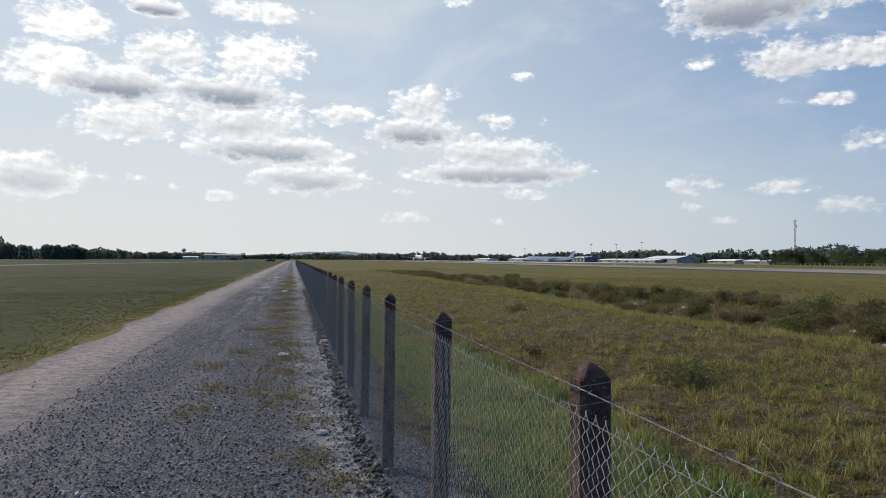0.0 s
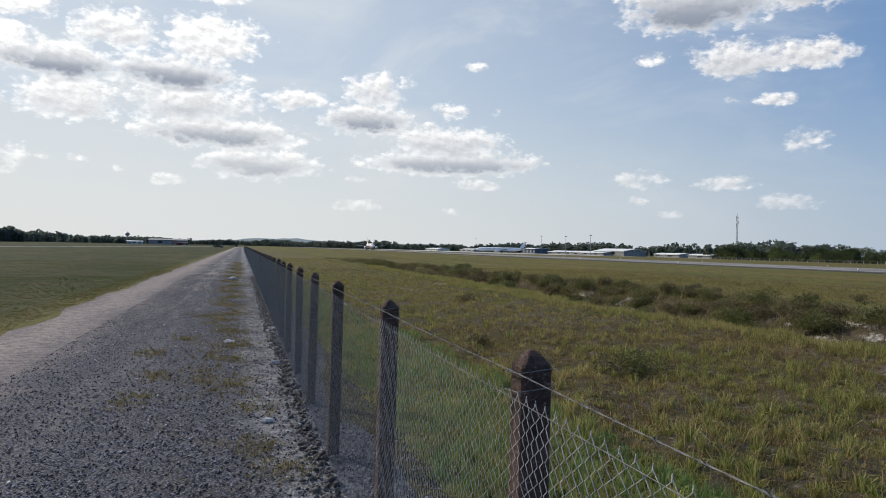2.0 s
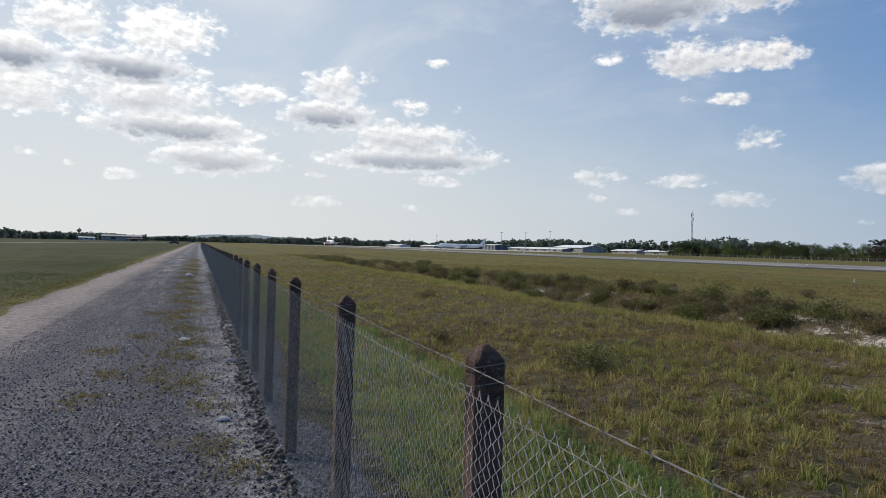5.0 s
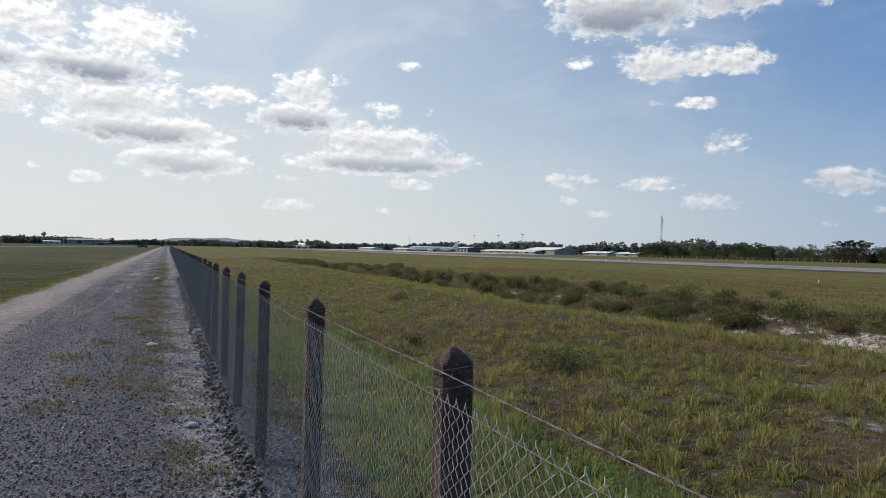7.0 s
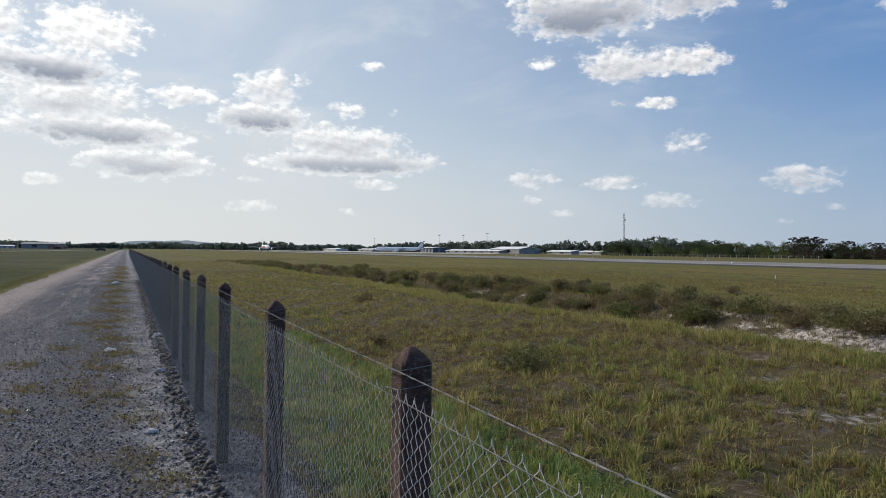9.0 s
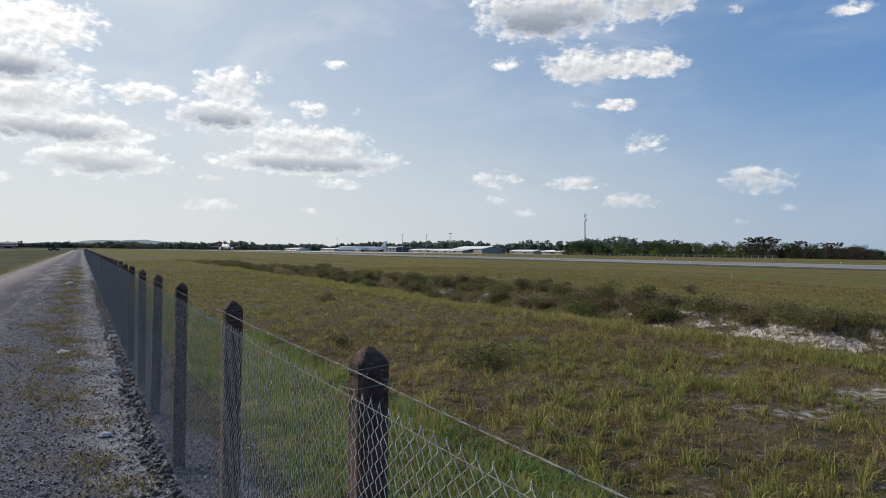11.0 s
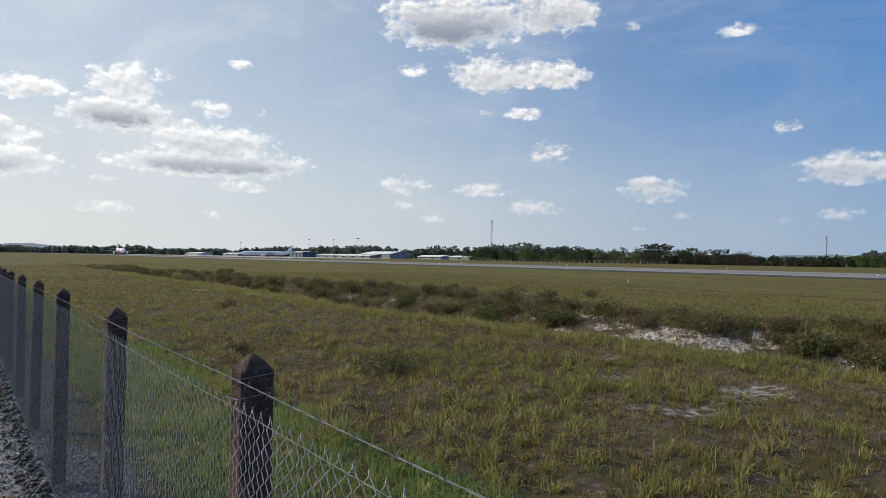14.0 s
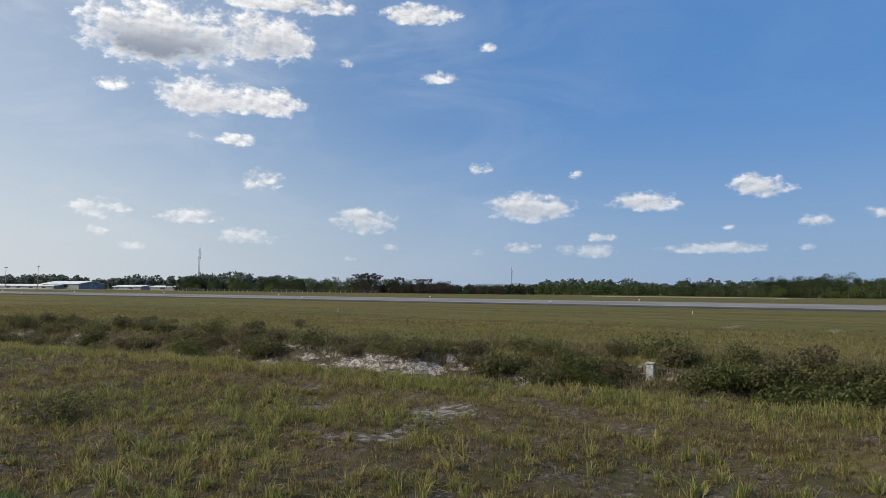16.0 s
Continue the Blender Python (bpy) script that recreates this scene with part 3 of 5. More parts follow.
# ---- grass ----
def blades(x, y, tall, wide, count, lean, bend=True):
    """Arrays of grass blades: count of them from each root."""
    n = len(x) * count
    rx = np.repeat(x, count) + rng.normal(0, 0.028, n)
    ry = np.repeat(y, count) + rng.normal(0, 0.028, n)
    h = np.repeat(tall, count) * rng.uniform(0.45, 1.1, n)
    a, tilt = rng.uniform(0, 2 * np.pi, n), np.abs(rng.normal(0, lean, n))
    ox, oy = np.cos(a) * tilt * h, np.sin(a) * tilt * h
    b = rng.uniform(0, np.pi, n)
    wx, wy = np.cos(b) * wide * 0.5, np.sin(b) * wide * 0.5
    rz = on_ground(rx, ry) - 0.01
    base = np.stack([rx, ry, rz], -1)
    side = np.stack([wx, wy, np.zeros(n)], -1)
    mid = base + np.stack([ox * 0.4, oy * 0.4, h * 0.62], -1)
    tip = base + np.stack([ox * 1.1, oy * 1.1, h * np.clip(1 - 0.35 * tilt ** 2, 0.5, 1)], -1)
    v_ = np.stack([base - side, base + side, mid + side * 0.75, mid - side * 0.75, tip], 1).reshape(-1, 3)
    i = np.arange(n)[:, None] * 5
    f = np.concatenate([i + np.array([[0, 1, 2]]), i + np.array([[0, 2, 3]]), i + np.array([[3, 2, 4]])])
    return v_, f


def grass(name, label, mat_, patches, lip_tufts=0):
    """One object of many tufts: patches of (x0, x1, y0, y1, tufts, height, width, blades a tuft, lean)."""
    vs, fs, start = [], [], 0
    for x0, x1, y0, y1, number, tall, wide, count, lean in patches:
        x, y = rng.uniform(x0, x1, number), rng.uniform(y0, y1, number)
        thick = 0.6 * np.sin(x * 1.3 + 2 * np.sin(y * 0.7)) * np.sin(y * 1.1 + 1.5 * np.sin(x * 0.9)) + rng.normal(0, 0.6, number)
        near, a, b, lip = ditch_edges(y)
        keep = (thick > (-0.15 if tall > 0.155 else -2.0)) & ~((x > near + 0.5) & (x < lip - 0.2))
        for px, py, pr in ((8.9, 5.5, 0.45), (7.1, 5.3, 0.35), (8.4, 7.4, 0.3), (9.6, 8.9, 0.4)):
            keep &= ((x - px) / 1.5) ** 2 + (y - py) ** 2 > (pr * rng.uniform(0.5, 1.1, number)) ** 2
        x, y, thick = x[keep], y[keep], thick[keep]
        t = tall * np.clip(0.72 + 0.34 * thick, 0.4, 1.6) * rng.uniform(0.7, 1.2, len(x))
        v_, f = blades(x, y, t, wide, count, lean)
        vs.append(v_), fs.append(f + start)
        start += len(v_)
    if lip_tufts:
        y = rng.uniform(-6, 70, lip_tufts)
        x = ditch_edges(y)[0] + rng.uniform(-1.5, 0.75, lip_tufts)
        v_, f = blades(x, y, rng.uniform(0.08, 0.24, lip_tufts), 0.011, 12, 0.7)
        vs.append(v_), fs.append(f + start)
    ob = new(name, cloud_mesh(name, np.concatenate(vs), np.concatenate(fs), mat_))
    return tagged(ob, label, "grass", kind="stuff")


grass("fresh_grass", "bright yellow-green grass tufts on the field", BLADE_GREEN, [
    (1.5, 9, -1, 9, 520, 0.22, 0.012, 30, 0.85), (9, 12, -3, 9, 160, 0.17, 0.011, 24, 0.9), (1.6, 9, 5, 14, 420, 0.2, 0.012, 28, 0.8), (1.25, 3.0, 2, 16, 2600, 0.15, 0.008, 18, 0.85), (1.2, 2.6, 12, 40, 900, 0.15, 0.010, 14, 0.8),
    (10.6, 12.6, -3, 60, 2600, 0.22, 0.011, 13, 0.65), (1.5, 12, 14, 50, 1900, 0.17, 0.014, 15, 0.75)], 4200)
grass("lush_grass", "lush bluish-green grass along the fence foot", material("lush_grass", paint_blade((0.075, 0.125, 0.035), (0.23, 0.33, 0.1), (0.26, 0.3, 0.11))), [
    (1.3, 3.3, 3, 15, 2400, 0.17, 0.010, 20, 0.8), (1.3, 2.8, 15, 32, 1100, 0.15, 0.012, 14, 0.8)])
grass("olive_grass", "olive wild grass covering the field", BLADE_OLIVE, [
    (1.4, 12.3, -3, 14, 3000, 0.16, 0.010, 22, 0.85), (1.4, 12.3, -3, 14, 7000, 0.09, 0.008, 13, 1.05), (1.4, 12.6, 14, 45, 9000, 0.11, 0.014, 10, 0.85), (1.4, 13, 45, 110, 6000, 0.13, 0.03, 4, 0.7), (19.3, 34, -8, 70, 17000, 0.2, 0.012, 7, 0.7), (14, 60, 20, 160, 8000, 0.06, 0.03, 5, 0.9)], 1800)
grass("dry_grass", "dry straw-brown grass among the green", BLADE_DRY, [
    (1.4, 12.3, -3, 16, 9500, 0.115, 0.008, 12, 1.1), (1.5, 12.5, 16, 60, 8000, 0.09, 0.014, 8, 1.0), (19.5, 40, -8, 70, 9000, 0.15, 0.012, 7, 0.9), (-5.5, -4.6, 5, 60, 2200, 0.05, 0.01, 8, 1.1)])
grass("short_grass", "short dark-green turf beside the gravel track", BLADE_SHORT, [
    (-26, -4.9, 8, 70, 20000, 0.06, 0.016, 6, 0.9), (-14, -4.8, 8, 40, 9000, 0.06, 0.011, 7, 0.9), (-5.6, -4.6, 5, 50, 1800, 0.06, 0.01, 8, 1.0)])


# ---- loose stones ----
def pebbles(name, label, mat_, x, y, size, flat=0.7):
    """Many small angular stones as one object."""
    n = len(x)
    corner = np.array([(1, 0, 0), (0, 1, 0), (-1, 0, 0), (0, -1, 0), (0, 0, 1), (0, 0, -1)], float)
    face = np.array([(0, 1, 4), (1, 2, 4), (2, 3, 4), (3, 0, 4), (1, 0, 5), (2, 1, 5), (3, 2, 5), (0, 3, 5)])
    v_ = corner[None] * rng.uniform(0.55, 1.2, (n, 6, 1)) + rng.normal(0, 0.22, (n, 6, 3))
    v_ *= np.stack([size, size, size * flat], -1)[:, None, :]
    v_ += np.stack([x, y, on_ground(x, y) + 0.02 + size * flat * 0.25], -1)[:, None, :]
    f = (face[None] + np.arange(n)[:, None, None] * 6).reshape(-1, 3)
    return tagged(new(name, cloud_mesh(name, v_.reshape(-1, 3), f, mat_)), label, "gravel", kind="stuff")


def paint_pebble(n, p):
    each = n.add("ShaderNodeNewGeometry").outputs["Random Per Island"]
    return n.mix(n.math("POWER", each, 2.4), (0.028, 0.028, 0.036), (0.31, 0.305, 0.34)), 0.8, n.noise(p, 60, 3), 0.0, 0.3, 0.3


PEBBLE = material("mixed_pebbles", paint_pebble)
n_ = 52000
py_ = 3.5 + 40.0 * rng.uniform(0, 1, n_) ** 2.3
px_ = 1.5 - 4.6 * rng.uniform(0, 1, n_) ** 1.2
pebbles("gravel", "loose grey gravel strewn over the track", PEBBLE, px_, py_, rng.uniform(0.004, 0.0165, n_))
n_ = 1900
pebbles("rubble", "dark lumps of soil and stone along the fence foot", SOIL, 0.42 + rng.normal(0, 0.07, n_), 2.0 + 40 * rng.uniform(0, 1, n_) ** 1.5, rng.uniform(0.01, 0.042, n_) * rng.uniform(0.6, 1.2, n_), 0.8)
n_ = 500
pebbles("rubble", "pale broken stones scattered on the dusty track edge", PALE, rng.uniform(-4.9, 0.5, n_), rng.uniform(4, 45, n_), rng.uniform(0.01, 0.028, n_), 0.6)


def rock(at, size, mat_, label, seed):
    """A rounded, dented lump."""
    bm = shape()
    bmesh.ops.create_icosphere(bm, subdivisions=3, radius=1.0)
    for v_ in bm.verts:
        v_.co *= 1 + 0.32 * noise.noise(v_.co * 1.4 + Vector((seed, 0, 0))) + 0.12 * noise.noise(v_.co * 4 + Vector((seed, 3, 0)))
        v_.co = Vector((v_.co.x * size[0], v_.co.y * size[1], max(v_.co.z, -0.5) * size[2]))
    ob = new("rock", mesh_of("rock", bm, mat_))
    ob.location = (at[0], at[1], float(on_ground(np.array(at[0]), np.array(at[1]))) + 0.02 + size[2] * 0.4)
    return tagged(ob, label, "rock")


rock((-0.42, 13.4), (0.1, 0.09, 0.04), PALE, "flat pale stone lying on the gravel track", 1)
rock((0.06, 7.3), (0.065, 0.05, 0.03), PALE, "small white stone on the gravel track", 2)
rock((0.42, 15.4), (0.09, 0.07, 0.05), PALE, "pale stone beside the fence foot", 3)
rock((-0.61, 37.7), (0.2, 0.16, 0.11), PALE, "white stone far along the track", 4)
rock((0.3, 10.9), (0.07, 0.05, 0.04), STONE, "grey stone near the fence", 5)


# ---- weeds on the track ----
def weed(x, y, spread, number):
    """Low mats of yellowish blades round a place."""
    return blades(x + rng.normal(0, spread, number), y + rng.normal(0, spread * 1.6, number), rng.uniform(0.03, 0.075, number), 0.007, 6, 1.3)


mats, start = [], 0
for x, y in ((0.13, 5.65), (-0.1, 8.0), (-0.22, 9.5), (-1.29, 10.1), (-1.45, 8.6), (-0.05, 6.4), (-0.35, 11.5), (-0.4, 15.2), (-0.55, 17.5), (-0.3, 19.0), (-1.2, 14.0), (-0.6, 22), (-0.45, 25), (-0.75, 28), (-0.5, 32), (-0.8, 36), (-0.6, 41), (-0.7, 47), (-0.6, 54), (-1.1, 18.5), (-0.2, 13.0), (-1.6, 12.2)):
    mats.append(weed(x, y, 0.09 + 0.006 * y, 36 + int(2.2 * y)))
for y in np.arange(9.0, 75.0, 0.9):
    mats.append(weed(-0.55 + 0.25 * math.sin(y), y, 0.16 + 0.002 * y, 34))
vs = np.concatenate([m[0] for m in mats]) + np.array([0, 0, 0.022])
fs = np.concatenate([m[1] + 5 * sum(len(q[0]) // 5 for q in mats[:i]) for i, m in enumerate(mats)])
tagged(new("weeds", cloud_mesh("weeds", vs, fs, WEED)), "low yellowish weeds creeping over the gravel track", "weed", kind="stuff")


# ---- the fence ----
PITCH, FIRST, TOP = 2.07, 1.775, 1.512
fence = empty("fence", (FENCE_X, FIRST, 0.018))
tagged(fence, "chain-link fence on square pointed concrete posts beside the track", "fence")


def post_mesh(seed):
    bm = shape()
    w, t = 0.047, 0.043
    rings = [(-0.35, w), (0.0, w), (0.5, w), (1.0, w * 0.98), (TOP - 0.046, w * 0.98), (TOP - 0.038, w * 0.93), (TOP - 0.018, w * 0.58), (TOP - 0.003, w * 0.24), (TOP, 0.005)]
    loops = []
    for z, r in rings:
        c = min(0.008, r * 0.4)
        pts = [(r - c, -r), (r, -r + c), (r, r - c), (r - c, r), (-r + c, r), (-r, r - c), (-r, -r + c), (-r + c, -r)]
        loops.append([bm.verts.new((x + 0.0035 * noise.noise(Vector((x * 20, z * 5, seed))), y + 0.0035 * noise.noise(Vector((y * 20, z * 5, seed + 4))), z)) for x, y in pts])
    for a, b in zip(loops, loops[1:]):
        for i in range(8):
            bm.faces.new((a[i], a[(i + 1) % 8], b[(i + 1) % 8], b[i]))
    bm.faces.new(loops[-1]), bm.faces.new(loops[0][::-1])
    return mesh_of("post", bm, POST)


def ring_mesh():
    """A tie of wire bound round a post."""
    bm = shape()
    r = 0.051
    pts = [(-r, -r, 0), (r, -r, 0.012), (r, r, 0.004), (-r, r, -0.008)]
    for a, b in zip(pts, pts[1:] + pts[:1]):
        rod(bm, a, b, 0.0016, sides=5)
    return mesh_of("tie_wire", bm, RUST)


def links(wide, high, thick, name, mat_):
    """One bay of diamond mesh: upright zigzag wires hooked into one another, each pair twisted together along the top."""
    bottom, top = 0.015, 1.388
    cols = 2 * round(PITCH / wide)
    rows_ = int((top - bottom) / (high * 0.5))
    step = PITCH / cols
    vs, fs, k = [], [], 0
    for c in range(cols):
        z = bottom + np.arange(rows_ + 1) * (top - bottom) / rows_
        even = ((np.arange(rows_ + 1) + c + rows_) % 2).astype(float)
        y = c * step + even * step * 1.03 + rng.normal(0, 0.0005, rows_ + 1)
        x = (even - 0.5) * thick * 1.5 + rng.normal(0, 0.001, rows_ + 1)
        side = 1.0 if c % 2 else -1.0
        tip = c * step if even[-1] < 0.5 else (c + 1) * step
        y = np.concatenate([y, [tip + side * 0.004, tip - side * 0.005]])
        x = np.concatenate([x, [side * thick, -side * thick]])
        z = np.concatenate([z, [top + 0.006, top + 0.014]])
        count = len(z)
        centre = np.stack([x, y, z], -1)
        r = thick / 2
        around = np.array([(r, 0, 0), (-r * 0.5, r * 0.87, 0), (-r * 0.5, -r * 0.87, 0)])
        vs.append((centre[:, None] + around[None]).reshape(-1, 3))
        i = np.arange(count - 1)[:, None] * 3 + k
        for j in range(3):
            fs.append(np.concatenate([i + j, i + (j + 1) % 3, i + 3 + (j + 1) % 3, i + 3 + j], 1))
        k += 3 * count
    return cloud_mesh(name, np.concatenate(vs), np.concatenate(fs), mat_)


def tube(points, r, sides=5):
    """Corners and faces of one bent wire."""
    p = np.asarray(points, float)
    a = np.linspace(0, 2 * np.pi, sides, endpoint=False)
    ring = np.stack([np.cos(a) * r, 0 * a, np.sin(a) * r], -1)
    v_ = (p[:, None] + ring[None]).reshape(-1, 3)
    i = np.arange(len(p) - 1)[:, None] * sides
    f = np.concatenate([np.concatenate([i + j, i + (j + 1) % sides, i + sides + (j + 1) % sides, i + sides + j], 1) for j in range(sides)])
    return v_, f


def barbed():
    """Two twisted strands with barbs, sagging a little between posts."""
    t = np.linspace(0, 1, 60)
    sag = -0.005 * np.sin(np.pi * t)
    vs, fs, k = [], [], 0
    for s_ in (0.0, math.pi):
        v_, f = tube(np.stack([0.0013 * np.cos(t * 90 + s_), t, 0.0013 * np.sin(t * 90 + s_) + sag], -1), 0.0009)
        vs.append(v_), fs.append(f + k)
        k += len(v_)
    for i in range(1, 14):
        for a in (0.6, 2.2):
            d = np.array([math.cos(a) * 0.011, 0.0025, math.sin(a) * 0.011])
            c = np.array([0, i / 14, -0.005 * math.sin(math.pi * i / 14)])
            v_, f = tube([c - d, c + d], 0.0009, 5)
            v_ = v_ + np.array([0, 0.0008, 0]) * (np.arange(len(v_)) % 2)[:, None]
            vs.append(v_), fs.append(f + k)
            k += len(v_)
    return cloud_mesh("barbed_wire", np.concatenate(vs), np.concatenate(fs), RUST)


def selvage():
    """The line wire that carries the mesh's upper edge."""
    t = np.linspace(0, 1, 12)
    v_, f = tube(np.stack([0 * t, t, -0.004 * np.sin(np.pi * t)], -1), 0.0012)
    return cloud_mesh("line_wire", v_, f, RUST)


POSTS = [post_mesh(s) for s in (1.0, 7.0, 13.0, 21.0)]
TIE, STRAND, LINE = ring_mesh(), barbed(), selvage()
BAYS = [links(0.06, 0.042, 0.003, "wire_mesh", WIRE), links(0.06, 0.042, 0.0023, "wire_mesh", WIRE), links(0.06, 0.042, 0.0019, "wire_mesh", FAR_WIRE),
        links(0.12, 0.084, 0.003, "wire_mesh", FAR_WIRE), links(0.24, 0.168, 0.0056, "wire_mesh", FAR_WIRE)]
SHIFT = {1: -0.06, 2: 0.064, 3: 0.118, 4: 0.0}
for i in range(-4, 96):
    here, after = (k * PITCH + SHIFT.get(k, 0.0) for k in (i, i + 1))
    post = part("post", POSTS[(i * 7) % 4], None, fence)
    post.matrix_basis = pose(random.uniform(-0.008, 0.008), here, random.uniform(-0.018, 0.0), random.uniform(-0.6, 0.6), random.uniform(-0.8, 0.8), random.choice((0, 90, 180, 270)) + random.uniform(-2, 2))
    if i == 0:
        post.matrix_basis = pose(0.008, 0, 0, 0, 0, 0)
    if i < 12:
        for z in (1.452, 1.4):
            part("tie_wire", TIE, None, fence).matrix_basis = pose(0, here, z)
    stretch = Matrix.Diagonal((1, (after - here) / PITCH, 1, 1))
    part("wire_mesh", BAYS[0 if i < 0 else 1 if i < 1 else 2 if i < 9 else 3 if i < 30 else 4], None, fence).matrix_basis = pose(-0.056, here, random.uniform(-0.006, 0.006)) @ stretch
    if i < 45:
        span = Matrix.Diagonal((1, after - here, 1, 1))
        part("barbed_wire", STRAND, None, fence).matrix_basis = pose(-0.058, here, 1.455) @ span
        part("line_wire", LINE, None, fence).matrix_basis = pose(-0.058, here, 1.38) @ span


# ---- shrubs on the ditch's far bank ----
def leaf_arrays(centres, radii, number, size, local, flat=1.0, droop=0.0):
    """Small folded leaves scattered in clumps."""
    pick = local.integers(0, len(centres), number)
    d = local.normal(0, 1, (number, 3))
    d /= np.linalg.norm(d, axis=1)[:, None]
    r = local.uniform(0.35, 1.0, number) ** 0.6
    c = centres[pick] + d * (radii[pick] * r)[:, None] * np.array([1, 1, flat])
    t = local.normal(0, 1, (number, 3))
    t[:, 2] -= droop
    t /= np.linalg.norm(t, axis=1)[:, None]
    s = np.cross(t, local.normal(0, 1, (number, 3)))
    s /= np.linalg.norm(s, axis=1)[:, None] + 1e-6
    k = size * local.uniform(0.6, 1.3, number)[:, None]
    v_ = np.stack([c - t * k, c + s * k * 0.55, c + t * k, c - s * k * 0.55], 1)
    f = np.arange(number)[:, None] * 4 + np.array([[0, 1, 2, 3]])
    return v_.reshape(-1, 3), f


def shrub_thing(seed, wide, tall, mat_, number, size, label):
    """A low shrub: stems from one root and a ragged mass of leaves."""
    local = np.random.default_rng(seed)
    top = empty("shrub")
    tagged(top, label, "shrub", "shrubs along the ditch")
    n = 9
    a, q = local.uniform(0, 6.28, n), local.uniform(0.1, 1, n)
    centres = np.stack([np.cos(a) * q * wide * 0.5, np.sin(a) * q * wide * 0.5, tall * local.uniform(0.25, 0.85, n) * (1.1 - 0.45 * q)], -1)
    radii = local.uniform(0.16, 0.3, n) * wide
    v_, f = leaf_arrays(centres, radii, number, size, local, 0.75)
    v_[:, 2] = np.maximum(v_[:, 2], 0.01)
    part("foliage", cloud_mesh("foliage", v_, f, mat_), None, top)
    bm = shape()
    for c in centres:
        rod(bm, (0, 0, -0.15), c * 0.55, 0.012, 0.008, 5)
        rod(bm, c * 0.55, c * 1.05, 0.008, 0.003, 4)
    part("branchwork", bm, BARK, top)
    return top


SHRUBS = [
    shrub_thing(11, 1.5, 0.6, LEAF_SHRUB, 1000, 0.05, "low grey-green shrub on the ditch bank"),
    shrub_thing(12, 1.8, 0.75, LEAF_GLOSS, 1200, 0.055, "dense deep-green leafy shrub growing from the ditch"),
    shrub_thing(13, 1.3, 0.5, LEAF_HEATH, 900, 0.045, "brownish scrubby bush on the ditch edge"),
    shrub_thing(14, 1.7, 0.55, LEAF_SHRUB, 1100, 0.045, "spreading olive shrub on the ditch bank"),
]
spots = []
local = np.random.default_rng(8)
y = -9.0
while y < 105:
    near, a, b, lip = (float(v_) for v_ in ditch_edges(np.array(y)))
    spots.append((lip - local.uniform(-0.3, 1.0), y, local.choice([0, 2, 2, 3, 3])))
    if local.random() < (0.3 if 10 < y < 18 else 0.7):
        spots.append((lip - local.uniform(0.9, 2.2), y + local.uniform(-0.5, 0.5), local.choice([0, 0, 3, 2, 2, 1])))
    y += local.uniform(0.3, 0.65) * (1 + max(0, y) / 60)
for x, y in ((18.4, 2.2), (18.1, 1.2), (18.6, 3.6), (18.6, 6.9), (18.2, 0.4)):
    spots.append((x, y, 1))
for y in np.arange(-5.0, 9.5, 0.55):
    lip = float(ditch_edges(np.array(y))[3])
    spots.append((lip - local.uniform(0.4, 1.9), y + local.uniform(-0.2, 0.2), local.choice([1, 3, 3, 0])))
used = set()
for i, (x, y, k) in enumerate(spots):
    if 11.0 < y < 18.0 and x < 18.3 or 4.4 < y < 6.0 and x < 19.4:
        continue
    k = int(k)
    s = local.uniform(0.62, 1.05)
    z = float(on_ground(np.array(x), np.array(y))) - 0.03
    m = pose(x, y, z, 0, 0, local.uniform(0, 360)) @ Matrix.Diagonal((s, s, s * local.uniform(0.8, 1.15), 1))
    if k not in used:
        used.add(k)
        SHRUBS[k].matrix_basis = m
    else:
        ob = copy_thing(SHRUBS[k], Matrix.Identity(4))
        ob.matrix_basis = m
low_bush = shrub_thing(21, 1.1, 0.24, LEAF_SHRUB, 1500, 0.024, "low dark-green leafy bush with yellow flecks in the grass")
low_bush.matrix_basis = pose(5.6, 9.7, 0.0)
for x, y, s in ((4.2, 12.5, 0.45), (7.5, 24.0, 0.6), (23.5, 33, 0.7), (25, 24, 0.6), (22.6, 30, 0.5)):
    m = pose(x, y, float(on_ground(np.array(x), np.array(y))) - 0.02, 0, 0, 40 * x) @ Matrix.Diagonal((s, s, s, 1))
    ob = copy_thing(SHRUBS[2], Matrix.Identity(4))
    ob.matrix_basis = m

# herbs and rough growth that fill the bank between the shrubs
n_ = 30000
by = -10 + 120 * rng.uniform(0, 1, n_) ** 1.3
_, ba, bb, bl = ditch_edges(by)
bx = bl + 1.3 - 3.8 * rng.uniform(0, 1, n_) ** 1.15
keep = ~((by > 10.2) & (by < 19.5) & (bx < 18.5) & (rng.uniform(0, 1, n_) < 0.62)) & (rng.uniform(0, 1, n_) < 0.75 + 0.25 * np.sin(by * 1.7 + bx))
bx, by = bx[keep], by[keep]
v_, f = blades(bx, by, rng.uniform(0.1, 0.38, len(bx)), 0.015, 7, 0.75)
tagged(new("bank_growth", cloud_mesh("bank_growth", v_, f, material("bank_herbs", paint_blade((0.085, 0.08, 0.033), (0.3, 0.27, 0.115), (0.3, 0.23, 0.12))))),
       "rough olive herbs and grass on the ditch bank", "grass", kind="stuff")
CONCRETE = plain("pale_worn_concrete", (0.26, 0.25, 0.235), (0.52, 0.5, 0.475), 9, 0.9, bump=0.5)
marker = empty("marker_post", (19.05, 5.38, float(on_ground(np.array(19.05), np.array(5.38))) + 0.02))
tagged(marker, "squat pale concrete marker post in the ditch bank", "marker post")
